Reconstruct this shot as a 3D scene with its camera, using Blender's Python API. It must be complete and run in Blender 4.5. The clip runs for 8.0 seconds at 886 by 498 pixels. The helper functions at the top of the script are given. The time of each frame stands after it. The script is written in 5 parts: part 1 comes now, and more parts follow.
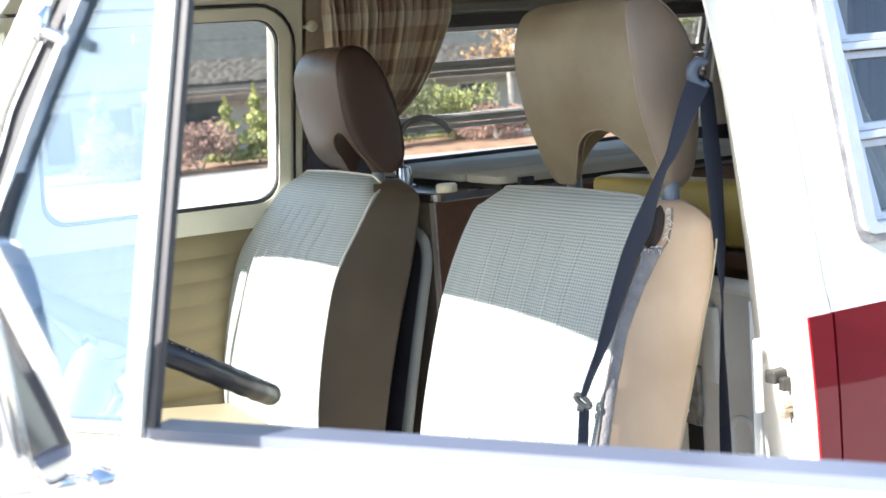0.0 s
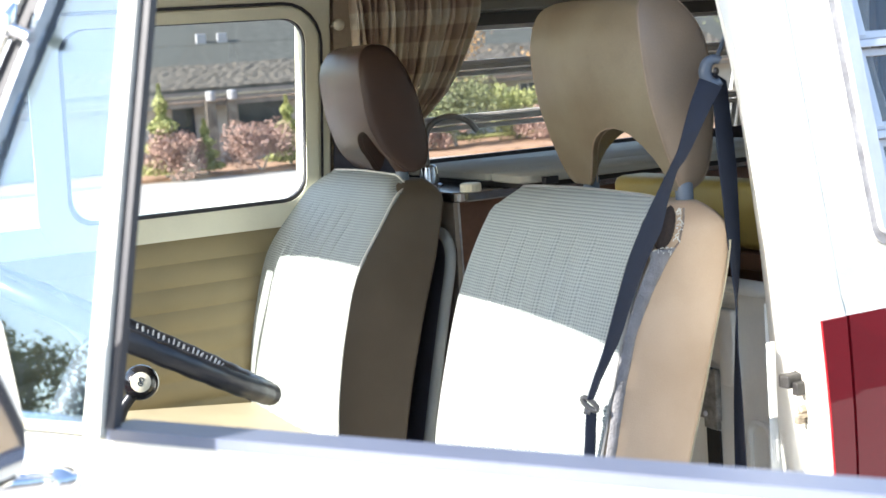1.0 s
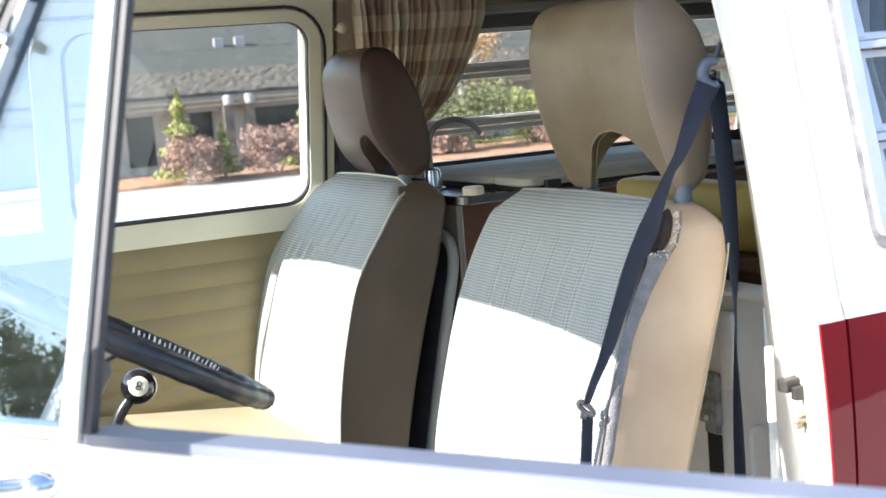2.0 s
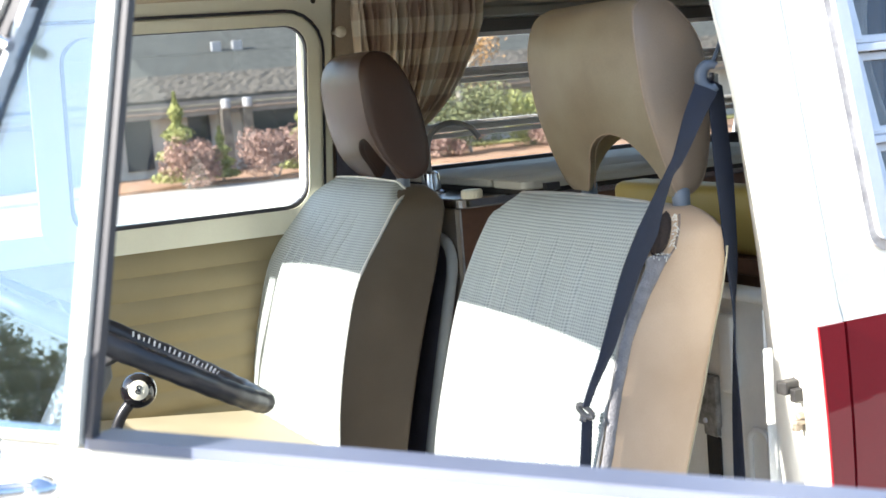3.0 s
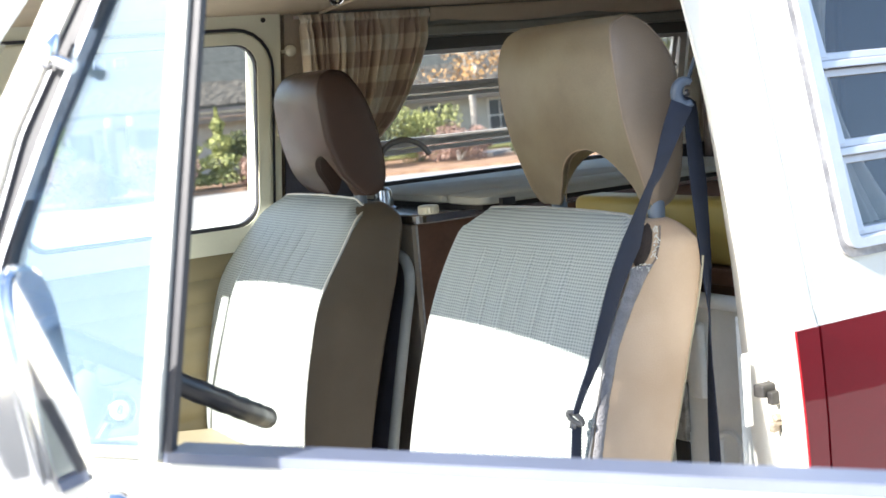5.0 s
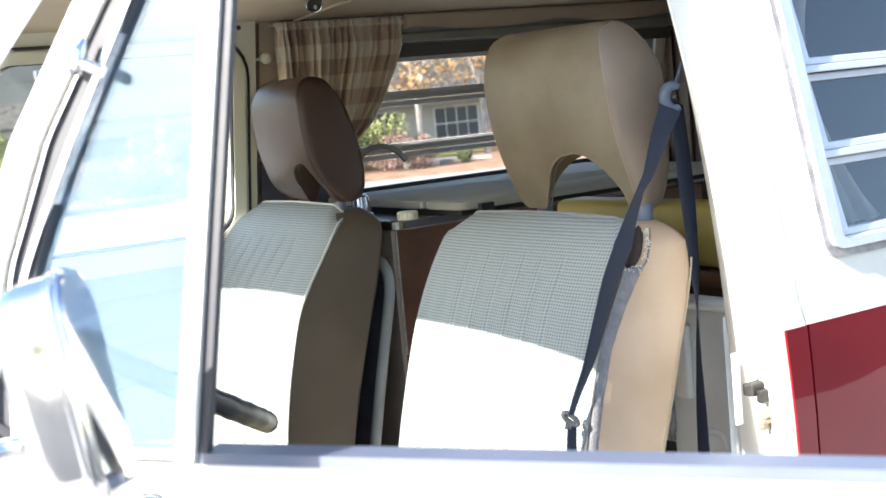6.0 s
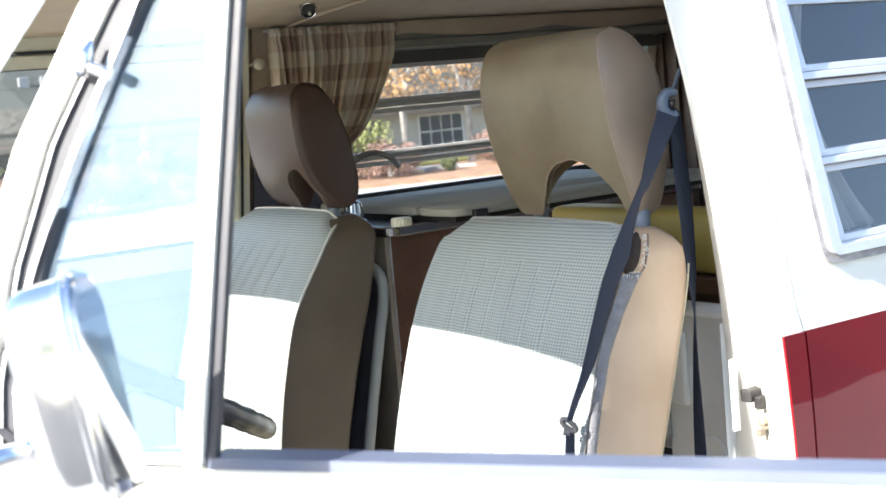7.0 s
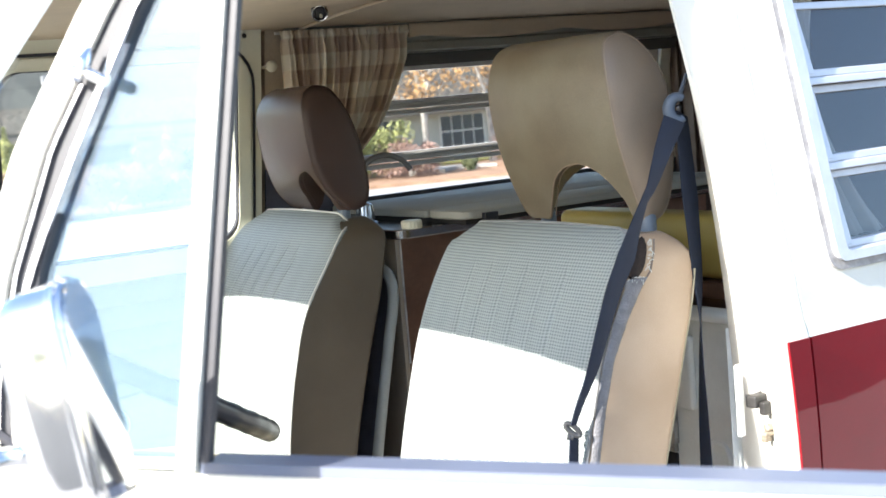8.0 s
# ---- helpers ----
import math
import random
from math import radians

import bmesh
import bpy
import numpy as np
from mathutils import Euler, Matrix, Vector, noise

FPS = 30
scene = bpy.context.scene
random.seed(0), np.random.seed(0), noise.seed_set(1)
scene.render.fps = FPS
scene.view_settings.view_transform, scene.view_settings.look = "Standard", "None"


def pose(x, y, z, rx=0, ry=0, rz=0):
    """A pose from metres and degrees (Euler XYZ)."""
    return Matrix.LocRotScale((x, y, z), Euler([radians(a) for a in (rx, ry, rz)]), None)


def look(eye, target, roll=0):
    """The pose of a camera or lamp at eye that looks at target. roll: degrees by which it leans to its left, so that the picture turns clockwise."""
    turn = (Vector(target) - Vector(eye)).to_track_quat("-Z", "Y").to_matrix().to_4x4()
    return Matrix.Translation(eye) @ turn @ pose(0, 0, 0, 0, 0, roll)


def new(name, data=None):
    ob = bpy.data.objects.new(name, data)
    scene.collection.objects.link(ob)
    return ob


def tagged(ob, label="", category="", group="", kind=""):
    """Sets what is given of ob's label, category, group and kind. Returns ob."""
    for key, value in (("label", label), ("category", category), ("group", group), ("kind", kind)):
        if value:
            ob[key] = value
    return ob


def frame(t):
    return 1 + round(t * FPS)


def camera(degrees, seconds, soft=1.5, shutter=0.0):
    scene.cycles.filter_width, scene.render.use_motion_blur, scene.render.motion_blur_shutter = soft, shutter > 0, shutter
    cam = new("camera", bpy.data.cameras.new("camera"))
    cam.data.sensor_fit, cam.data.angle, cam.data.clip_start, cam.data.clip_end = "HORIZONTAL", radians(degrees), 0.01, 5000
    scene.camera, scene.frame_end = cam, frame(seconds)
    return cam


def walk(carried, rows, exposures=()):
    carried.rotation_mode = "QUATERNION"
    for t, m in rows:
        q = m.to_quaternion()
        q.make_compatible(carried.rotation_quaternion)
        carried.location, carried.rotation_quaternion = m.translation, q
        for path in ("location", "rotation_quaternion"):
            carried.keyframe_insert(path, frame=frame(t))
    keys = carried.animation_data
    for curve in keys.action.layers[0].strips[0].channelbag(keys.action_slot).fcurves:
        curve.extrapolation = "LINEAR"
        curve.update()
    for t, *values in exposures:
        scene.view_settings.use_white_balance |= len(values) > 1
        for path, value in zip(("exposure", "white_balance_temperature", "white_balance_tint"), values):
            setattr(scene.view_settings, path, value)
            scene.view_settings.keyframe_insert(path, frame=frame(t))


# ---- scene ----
cam = camera(36.9, 8.0)
cam.data.dof.use_dof, cam.data.dof.focus_distance, cam.data.dof.aperture_fstop = True, 2.6, 9.0
PATH = [
    (0, (-1.368, -1.39, 1.518), (-0.399, 0.338, 1.246), -4.3),
    (0.5, (-1.328, -1.401, 1.515), (-0.405, 0.352, 1.245), -4.4),
    (1, (-1.287, -1.41, 1.51), (-0.399, 0.362, 1.244), -4.4),
    (1.5, (-1.254, -1.414, 1.507), (-0.388, 0.369, 1.245), -4.5),
    (3, (-1.257, -1.419, 1.508), (-0.389, 0.365, 1.253), -4.7),
    (3.5, (-1.286, -1.416, 1.511), (-0.393, 0.356, 1.259), -4.8),
    (4, (-1.325, -1.409, 1.515), (-0.394, 0.344, 1.265), -4.7),
    (4.5, (-1.363, -1.393, 1.518), (-0.388, 0.335, 1.271), -4.9),
    (5, (-1.41, -1.383, 1.522), (-0.39, 0.32, 1.278), -5.0),
    (6.5, (-1.495, -1.347, 1.523), (-0.388, 0.302, 1.29), -5.2),
    (7, (-1.497, -1.343, 1.521), (-0.385, 0.304, 1.293), -5.1),
    (7.5, (-1.49, -1.347, 1.523), (-0.386, 0.306, 1.297), -5.1),
    (8, (-1.479, -1.36, 1.526), (-0.393, 0.305, 1.3), -4.9),
]
walk(cam, [(t, look(eye, target, roll)) for t, eye, target, roll in PATH])

# ---- world, sun and exposure ----
SUN_AZ, SUN_EL = 0.5, 31.5  # degrees: the sun stands straight ahead of the van
world = bpy.data.worlds.new("sky")
scene.world = world
world.use_nodes = True
wn = world.node_tree
sky = wn.nodes.new("ShaderNodeTexSky")
sky.sky_type, sky.sun_disc = "NISHITA", False
sky.sun_elevation, sky.sun_rotation = radians(SUN_EL), radians(-90 + SUN_AZ)
wn.links.new(sky.outputs[0], wn.nodes["Background"].inputs[0])
wn.nodes["Background"].inputs[1].default_value = 0.14
sun = new("sun", bpy.data.lights.new("sun", "SUN"))
sun.data.energy, sun.data.angle, sun.data.color = 4.5, radians(0.5), (1.0, 0.965, 0.91)
sun_way = Vector((math.cos(radians(SUN_AZ)) * math.cos(radians(SUN_EL)), -math.sin(radians(SUN_AZ)) * math.cos(radians(SUN_EL)), -math.sin(radians(SUN_EL))))
sun.matrix_world = look((-20, 10, 20), Vector((-20, 10, 20)) + sun_way)
scene.view_settings.exposure = 1.81


# ---- materials ----
def mat(name, colour, rough=0.6, metal=0.0, vary=0.12, scale=18.0, fine=160.0, bump=0.15, depth=0.002, coat=0.0, second=None, island=0.0):
    """A painted, woven, wooden or stony surface: broad stains and fine grain in its colour, roughness and relief."""
    m = bpy.data.materials.new(name)
    m.use_nodes = True
    nt = m.node_tree
    b = nt.nodes["Principled BSDF"]
    tc = nt.nodes.new("ShaderNodeTexCoord")
    n1, n2 = nt.nodes.new("ShaderNodeTexNoise"), nt.nodes.new("ShaderNodeTexNoise")
    n1.inputs["Scale"].default_value, n2.inputs["Scale"].default_value = scale, fine
    n1.inputs["Detail"].default_value, n2.inputs["Detail"].default_value = 5.0, 3.0
    for n in (n1, n2):
        nt.links.new(tc.outputs["Object"], n.inputs["Vector"])
    ramp = nt.nodes.new("ShaderNodeValToRGB")
    low = second or tuple(c * (1 - vary) for c in colour)
    high = tuple(min(1, c * (1 + vary * 0.6)) for c in colour)
    ramp.color_ramp.elements[0].position, ramp.color_ramp.elements[1].position = 0.3, 0.72
    ramp.color_ramp.elements[0].color, ramp.color_ramp.elements[1].color = (*low, 1), (*high, 1)
    nt.links.new(n1.outputs["Fac"], ramp.inputs["Fac"])
    mix = nt.nodes.new("ShaderNodeMix")
    mix.data_type, mix.blend_type = "RGBA", "MULTIPLY"
    mix.inputs["Factor"].default_value = vary
    nt.links.new(ramp.outputs["Color"], mix.inputs["A"])
    nt.links.new(n2.outputs["Fac"], mix.inputs["B"])
    out = mix.outputs["Result"]
    if island:
        geo, hsv = nt.nodes.new("ShaderNodeNewGeometry"), nt.nodes.new("ShaderNodeHueSaturation")
        mr = nt.nodes.new("ShaderNodeMapRange")
        mr.inputs["To Min"].default_value, mr.inputs["To Max"].default_value = 1 - island, 1 + island
        nt.links.new(geo.outputs["Random Per Island"], mr.inputs["Value"])
        nt.links.new(mr.outputs["Result"], hsv.inputs["Value"])
        nt.links.new(out, hsv.inputs["Color"])
        out = hsv.outputs["Color"]
    nt.links.new(out, b.inputs["Base Color"])
    rr = nt.nodes.new("ShaderNodeMapRange")
    rr.inputs["To Min"].default_value, rr.inputs["To Max"].default_value = max(0.02, rough - 0.08), min(1, rough + 0.08)
    nt.links.new(n1.outputs["Fac"], rr.inputs["Value"])
    nt.links.new(rr.outputs["Result"], b.inputs["Roughness"])
    b.inputs["Metallic"].default_value = metal
    b.inputs["Coat Weight"].default_value = coat
    b.inputs["Coat Roughness"].default_value = 0.06
    if bump:
        bp = nt.nodes.new("ShaderNodeBump")
        bp.inputs["Strength"].default_value, bp.inputs["Distance"].default_value = bump, depth
        nt.links.new(n2.outputs["Fac"], bp.inputs["Height"])
        nt.links.new(bp.outputs["Normal"], b.inputs["Normal"])
    return m


def glass(name, tint, gloss, rough=0.0, sheen=(1.0, 1.0, 1.0)):
    """A pane: it lets light through and mirrors part of it, more at a slant."""
    m = bpy.data.materials.new(name)
    m.use_nodes = True
    nt = m.node_tree
    nt.nodes.remove(nt.nodes["Principled BSDF"])
    tr, gl, mx = nt.nodes.new("ShaderNodeBsdfTransparent"), nt.nodes.new("ShaderNodeBsdfGlossy"), nt.nodes.new("ShaderNodeMixShader")
    lw, pw, ad = nt.nodes.new("ShaderNodeLayerWeight"), nt.nodes.new("ShaderNodeMath"), nt.nodes.new("ShaderNodeMath")
    tr.inputs["Color"].default_value = (*tint, 1)
    gl.inputs["Roughness"].default_value, gl.inputs["Color"].default_value = rough, (*sheen, 1)
    pw.operation, pw.inputs[1].default_value = "POWER", 5.0
    ad.operation, ad.inputs[1].default_value, ad.inputs[2].default_value = "MULTIPLY_ADD", 0.9, gloss
    nt.links.new(lw.outputs["Facing"], pw.inputs[0])
    nt.links.new(pw.outputs[0], ad.inputs[0])
    nt.links.new(ad.outputs[0], mx.inputs[0])
    nt.links.new(tr.outputs[0], mx.inputs[1])
    nt.links.new(gl.outputs[0], mx.inputs[2])
    nt.links.new(mx.outputs[0], nt.nodes["Material Output"].inputs[0])
    return m


WHITE = mat("cream_white_paint", (0.80, 0.78, 0.70), 0.35, vary=0.05, scale=6, bump=0.03, coat=0.4)
RED = mat("dark_red_paint", (0.25, 0.004, 0.012), 0.35, vary=0.10, scale=5, bump=0.0, coat=1.0)
RED.node_tree.nodes["Principled BSDF"].inputs["Specular IOR Level"].default_value = 0.1
RED.node_tree.nodes["Principled BSDF"].inputs["Coat Roughness"].default_value = 0.03
SHELL = mat("pale_interior_paint", (0.66, 0.66, 0.60), 0.45, vary=0.08, scale=9, bump=0.06)
CREAM = mat("cream_door_paint", (0.80, 0.79, 0.64), 0.42, vary=0.06, scale=8, bump=0.05)
RUBBER = mat("black_rubber", (0.042, 0.042, 0.050), 0.55, vary=0.2, scale=40, bump=0.1)
CHROME = mat("chrome", (0.82, 0.83, 0.85), 0.12, metal=1.0, vary=0.05, scale=30, bump=0.02)
MIRROR_CHROME = mat("polished_chrome", (0.80, 0.82, 0.85), 0.05, metal=1.0, vary=0.03, scale=30, bump=0.0)
ALU = mat("aluminium", (0.66, 0.67, 0.71), 0.4, metal=0.35, vary=0.08, scale=25, bump=0.05)
ALU_DARK = mat("dull_aluminium", (0.70, 0.68, 0.65), 0.45, metal=0.15, vary=0.1, scale=25, bump=0.05)
FLOOR_MAT = mat("grey_vinyl_floor", (0.36, 0.35, 0.32), 0.7, vary=0.2, scale=9, bump=0.2)
HEADLINER = mat("tan_headliner", (0.60, 0.50, 0.375), 0.8, vary=0.08, scale=12, bump=0.2)
TAN = mat("tan_vinyl", (0.50, 0.375, 0.265), 0.42, second=(0.43, 0.305, 0.20), vary=0.12, scale=6, fine=420, bump=0.25)
OLIVE = mat("olive_tan_vinyl", (0.250, 0.218, 0.155), 0.38, second=(0.185, 0.140, 0.092), vary=0.26, scale=7, fine=420, bump=0.25)
MAUVE = mat("mauve_tan_vinyl", (0.27, 0.205, 0.150), 0.42, vary=0.14, scale=8, fine=420, bump=0.25)
TORN = mat("worn_vinyl_edge", (0.26, 0.20, 0.16), 0.8, vary=0.4, scale=90, bump=0.4)
HOLE = mat("dark_hole_fill", (0.030, 0.018, 0.014), 0.9, vary=0.5, scale=120, fine=400, bump=0.8)
SOCKET = mat("blue_grey_plastic", (0.13, 0.16, 0.20), 0.4, vary=0.06, bump=0.04)
HOOK = mat("steel_blue_plastic", (0.085, 0.115, 0.165), 0.4, vary=0.1, bump=0.04)
STEELTOP = mat("polished_steel_top", (0.52, 0.53, 0.57), 0.2, metal=1.0, vary=0.12, scale=14, bump=0.04)
GUNMETAL = mat("dark_metal", (0.06, 0.062, 0.066), 0.45, metal=0.2, vary=0.1, bump=0.03)
FAUCET = mat("worn_faucet_metal", (0.30, 0.30, 0.30), 0.35, metal=0.6, vary=0.1, bump=0.03)
NAVY = mat("dark_navy", (0.13, 0.132, 0.175), 0.5, vary=0.3, scale=12, bump=0.1)
RAIL_PAINT = mat("grey_green_rail_paint", (0.42, 0.45, 0.44), 0.4, vary=0.1, scale=14, bump=0.05)
ARCHWELT = mat("tan_welt", (0.34, 0.26, 0.19), 0.6, vary=0.2, scale=60)
BULK = mat("pale_sheet_paint", (0.85, 0.86, 0.82), 0.45, vary=0.08, scale=12, bump=0.06)
BROWN = mat("brown_vinyl", (0.076, 0.045, 0.035), 0.34, vary=0.16, scale=9, fine=420, bump=0.25)
BROWN.node_tree.nodes["Principled BSDF"].inputs["Specular IOR Level"].default_value = 0.6
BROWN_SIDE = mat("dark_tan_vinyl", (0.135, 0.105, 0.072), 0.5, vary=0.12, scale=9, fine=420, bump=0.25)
PANEL = mat("ribbed_tan_door_card", (0.29, 0.235, 0.125), 0.5, vary=0.1, scale=8, fine=420, bump=0.2)
PANEL_LIGHT = mat("cream_seat_vinyl", (0.44, 0.385, 0.26), 0.5, vary=0.1, scale=8, fine=420, bump=0.2)
YELLOW = mat("mustard_vinyl", (0.36, 0.28, 0.075), 0.45, vary=0.1, scale=7, fine=400, bump=0.2)
BELT = mat("navy_webbing", (0.014, 0.021, 0.042), 0.85, vary=0.2, scale=60, fine=900, bump=0.4)
BLACK = mat("black_plastic", (0.026, 0.026, 0.030), 0.3, vary=0.2, scale=20, bump=0.08)
IVORY = mat("ivory_plastic", (0.70, 0.66, 0.52), 0.4, vary=0.05, bump=0.03)
ENDBOARD = mat("taupe_board", (0.36, 0.31, 0.25), 0.5, vary=0.15, scale=8, bump=0.1)
DARKWOOD = mat("dark_stained_wood", (0.085, 0.058, 0.045), 0.5, vary=0.3, scale=5, fine=90, bump=0.1)
WOOD = mat("walnut_veneer", (0.19, 0.095, 0.058), 0.4, vary=0.35, scale=5, fine=90, bump=0.08)
SINKTOP = mat("sage_worktop", (0.37, 0.37, 0.33), 0.65, vary=0.06, scale=8, bump=0.03)
SINKTOP.node_tree.nodes["Principled BSDF"].inputs["Specular IOR Level"].default_value = 0.18
FOAM = mat("worn_grey_foam", (0.24, 0.235, 0.245), 0.9, vary=0.3, scale=40, fine=300, bump=0.7, depth=0.004)
DARK = mat("void_shade", (0.02, 0.018, 0.016), 0.8)
MIRROR = mat("mirror_glass", (0.9, 0.9, 0.9), 0.03, metal=1.0, vary=0.0, bump=0.0)
BRACKET = mat("flaking_grey_paint", (0.36, 0.35, 0.32), 0.7, vary=0.5, scale=60, fine=260, bump=0.5)
RAIL_GREY = mat("lavender_grey_rail", (0.13, 0.15, 0.21), 0.32, vary=0.1, scale=14, bump=0.05)
LACING = mat("pale_lacing", (0.78, 0.78, 0.76), 0.4)
STITCH = mat("grey_lacing", (0.30, 0.30, 0.29), 0.5)
GASKET = mat("weathered_gasket", (0.46, 0.44, 0.43), 0.8, vary=0.35, scale=30, bump=0.3)
STEEL = mat("dark_worn_steel", (0.045, 0.042, 0.04), 0.5, vary=0.4, scale=70, bump=0.2)
BRASS = mat("worn_brass", (0.42, 0.35, 0.27), 0.6, metal=0.2, vary=0.3, scale=80, bump=0.2)
DARK_TRIM = mat("dark_trim", (0.12, 0.115, 0.105), 0.5, vary=0.15, scale=12, bump=0.08)
SAGE = mat("grey_green_paint", (0.32, 0.32, 0.27), 0.45, vary=0.12, scale=10, bump=0.06)
TRIMWOOD = mat("brown_trim_board", (0.52, 0.44, 0.34), 0.6, vary=0.2, scale=10, bump=0.1)
WINDOW = glass("window_glass", (0.95, 0.96, 0.96), 0.03)
# the vent pane's blue sky reflection is put into its sheen colour
VENT_GLASS = glass("vent_glass", (0.78, 0.87, 0.96), 0.095, sheen=(0.64, 0.83, 1.0))
LOUVRE_GLASS = glass("louvre_glass", (0.78, 0.78, 0.78), 0.07)


def weave(name, base, dark):
    """Basket-weave vinyl: fine ribs across and along the panel."""
    m = mat(name, base, 0.42, vary=0.06, scale=7, fine=300, bump=0.1)
    nt = m.node_tree
    b = nt.nodes["Principled BSDF"]
    tc = nt.nodes.new("ShaderNodeTexCoord")
    sep = nt.nodes.new("ShaderNodeSeparateXYZ")
    nt.links.new(tc.outputs["Object"], sep.inputs[0])
    waves = []
    for axis, freq in (("Z", 205.0), ("Y", 150.0)):
        mul, sn = nt.nodes.new("ShaderNodeMath"), nt.nodes.new("ShaderNodeMath")
        mul.operation, mul.inputs[1].default_value, sn.operation = "MULTIPLY", freq * 6.283, "SINE"
        nt.links.new(sep.outputs[axis], mul.inputs[0])
        nt.links.new(mul.outputs[0], sn.inputs[0])
        waves.append(sn)
    ad, mr = nt.nodes.new("ShaderNodeMath"), nt.nodes.new("ShaderNodeMapRange")
    half = nt.nodes.new("ShaderNodeMath")
    half.operation, half.inputs[1].default_value = "MULTIPLY", 0.85
    nt.links.new(waves[1].outputs[0], half.inputs[0])
    nt.links.new(waves[0].outputs[0], ad.inputs[0])
    nt.links.new(half.outputs[0], ad.inputs[1])
    mr.inputs["From Min"].default_value, mr.inputs["From Max"].default_value = -1.2, 0.6
    nt.links.new(ad.outputs[0], mr.inputs["Value"])
    mx = nt.nodes.new("ShaderNodeMix")
    mx.data_type = "RGBA"
    mx.inputs["A"].default_value = (*dark, 1)
    old = b.inputs["Base Color"].links[0].from_socket
    nt.links.new(mr.outputs[0], mx.inputs["Factor"])
    nt.links.new(old, mx.inputs["B"])
    nt.links.new(mx.outputs["Result"], b.inputs["Base Color"])
    bp = nt.nodes.new("ShaderNodeBump")
    bp.inputs["Strength"].default_value, bp.inputs["Distance"].default_value = 0.5, 0.0015
    nt.links.new(mr.outputs[0], bp.inputs["Height"])
    nt.links.new(bp.outputs["Normal"], b.inputs["Normal"])
    return m


WEAVE = weave("grey_basketweave_vinyl", (0.41, 0.445, 0.425), (0.205, 0.23, 0.222))


# ---- mesh helpers ----
def part(name, bm, material, parent=None, label="", smooth=False):
    """Links a bmesh as one mesh object under a thing or a part."""
    me = bpy.data.meshes.new(name)
    bmesh.ops.recalc_face_normals(bm, faces=bm.faces)
    if smooth:
        for f in bm.faces:
            f.smooth = True
        for e in bm.edges:
            if len(e.link_faces) == 2 and e.calc_face_angle(0) > radians(38):
                e.smooth = False
    bm.to_mesh(me)
    bm.free()
    me.materials.append(material)
    ob = new(name, me)
    ob.parent = parent
    if parent is not None:
        ob.matrix_parent_inverse = parent.matrix_world.inverted()
    if label:
        ob["label"] = label
    return ob


def root(name, m, label, category, group="", kind=""):
    ob = new(name)
    ob.empty_display_size = 0.1
    ob.matrix_world = m
    bpy.context.view_layer.update()
    return tagged(ob, label, category, group, kind)


def join(*bms):
    out = bmesh.new()
    for b in bms:
        me = bpy.data.meshes.new("tmp")
        b.to_mesh(me)
        b.free()
        out.from_mesh(me)
        bpy.data.meshes.remove(me)
    return out


def moved(bm, m):
    bmesh.ops.transform(bm, matrix=m, verts=bm.verts)
    return bm


def box(x0, y0, z0, x1, y1, z1, bevel=0.0, seg=2):
    bm = bmesh.new()
    bmesh.ops.create_cube(bm, size=1.0)
    for v in bm.verts:
        v.co = Vector((x0 + (v.co.x + 0.5) * (x1 - x0), y0 + (v.co.y + 0.5) * (y1 - y0), z0 + (v.co.z + 0.5) * (z1 - z0)))
    if bevel:
        bmesh.ops.bevel(bm, geom=bm.edges[:], offset=bevel, segments=seg, affect="EDGES", profile=0.5)
    return bm


def tube(points, r, sides=10, closed=False, flat=1.0):
    """A round bar swept along points."""
    bm = bmesh.new()
    pts = [Vector(p) for p in points]
    n = len(pts)
    rings = []
    up = None
    for i, p in enumerate(pts):
        a = pts[(i - 1) % n] if closed or i > 0 else p
        b = pts[(i + 1) % n] if closed or i < n - 1 else p
        d = (b - a).normalized()
        if up is None:
            up = d.orthogonal().normalized()
        up = (up - up.dot(d) * d).normalized()
        side = d.cross(up)
        rr = r[i] if isinstance(r, (list, tuple)) else r
        rings.append([bm.verts.new(p + rr * (math.cos(k * math.tau / sides) * up + flat * math.sin(k * math.tau / sides) * side)) for k in range(sides)])
    for i in range(n if closed else n - 1):
        r0, r1 = rings[i], rings[(i + 1) % n]
        for k in range(sides):
            bm.faces.new((r0[k], r0[(k + 1) % sides], r1[(k + 1) % sides], r1[k]))
    if not closed:
        bm.faces.new(rings[0][::-1])
        bm.faces.new(rings[-1])
    return bm


def lathe(profile, sides=24):
    """A turned form about z from (radius, height) pairs."""
    bm = bmesh.new()
    rings = [[bm.verts.new((r * math.cos(k * math.tau / sides), r * math.sin(k * math.tau / sides), z)) for k in range(sides)] for r, z in profile]
    for a, b in zip(rings, rings[1:]):
        for k in range(sides):
            bm.faces.new((a[k], a[(k + 1) % sides], b[(k + 1) % sides], b[k]))
    bm.faces.new(rings[0][::-1])
    bm.faces.new(rings[-1])
    return bm


def loft(loops, caps=True, closed=True):
    bm = bmesh.new()
    rings = [[bm.verts.new(p) for p in lp] for lp in loops]
    n = len(rings[0])
    for a, b in zip(rings, rings[1:]):
        for k in range(n if closed else n - 1):
            bm.faces.new((a[k], a[(k + 1) % n], b[(k + 1) % n], b[k]))
    if caps and closed:
        bm.faces.new(rings[0][::-1])
        bm.faces.new(rings[-1])
    return bm


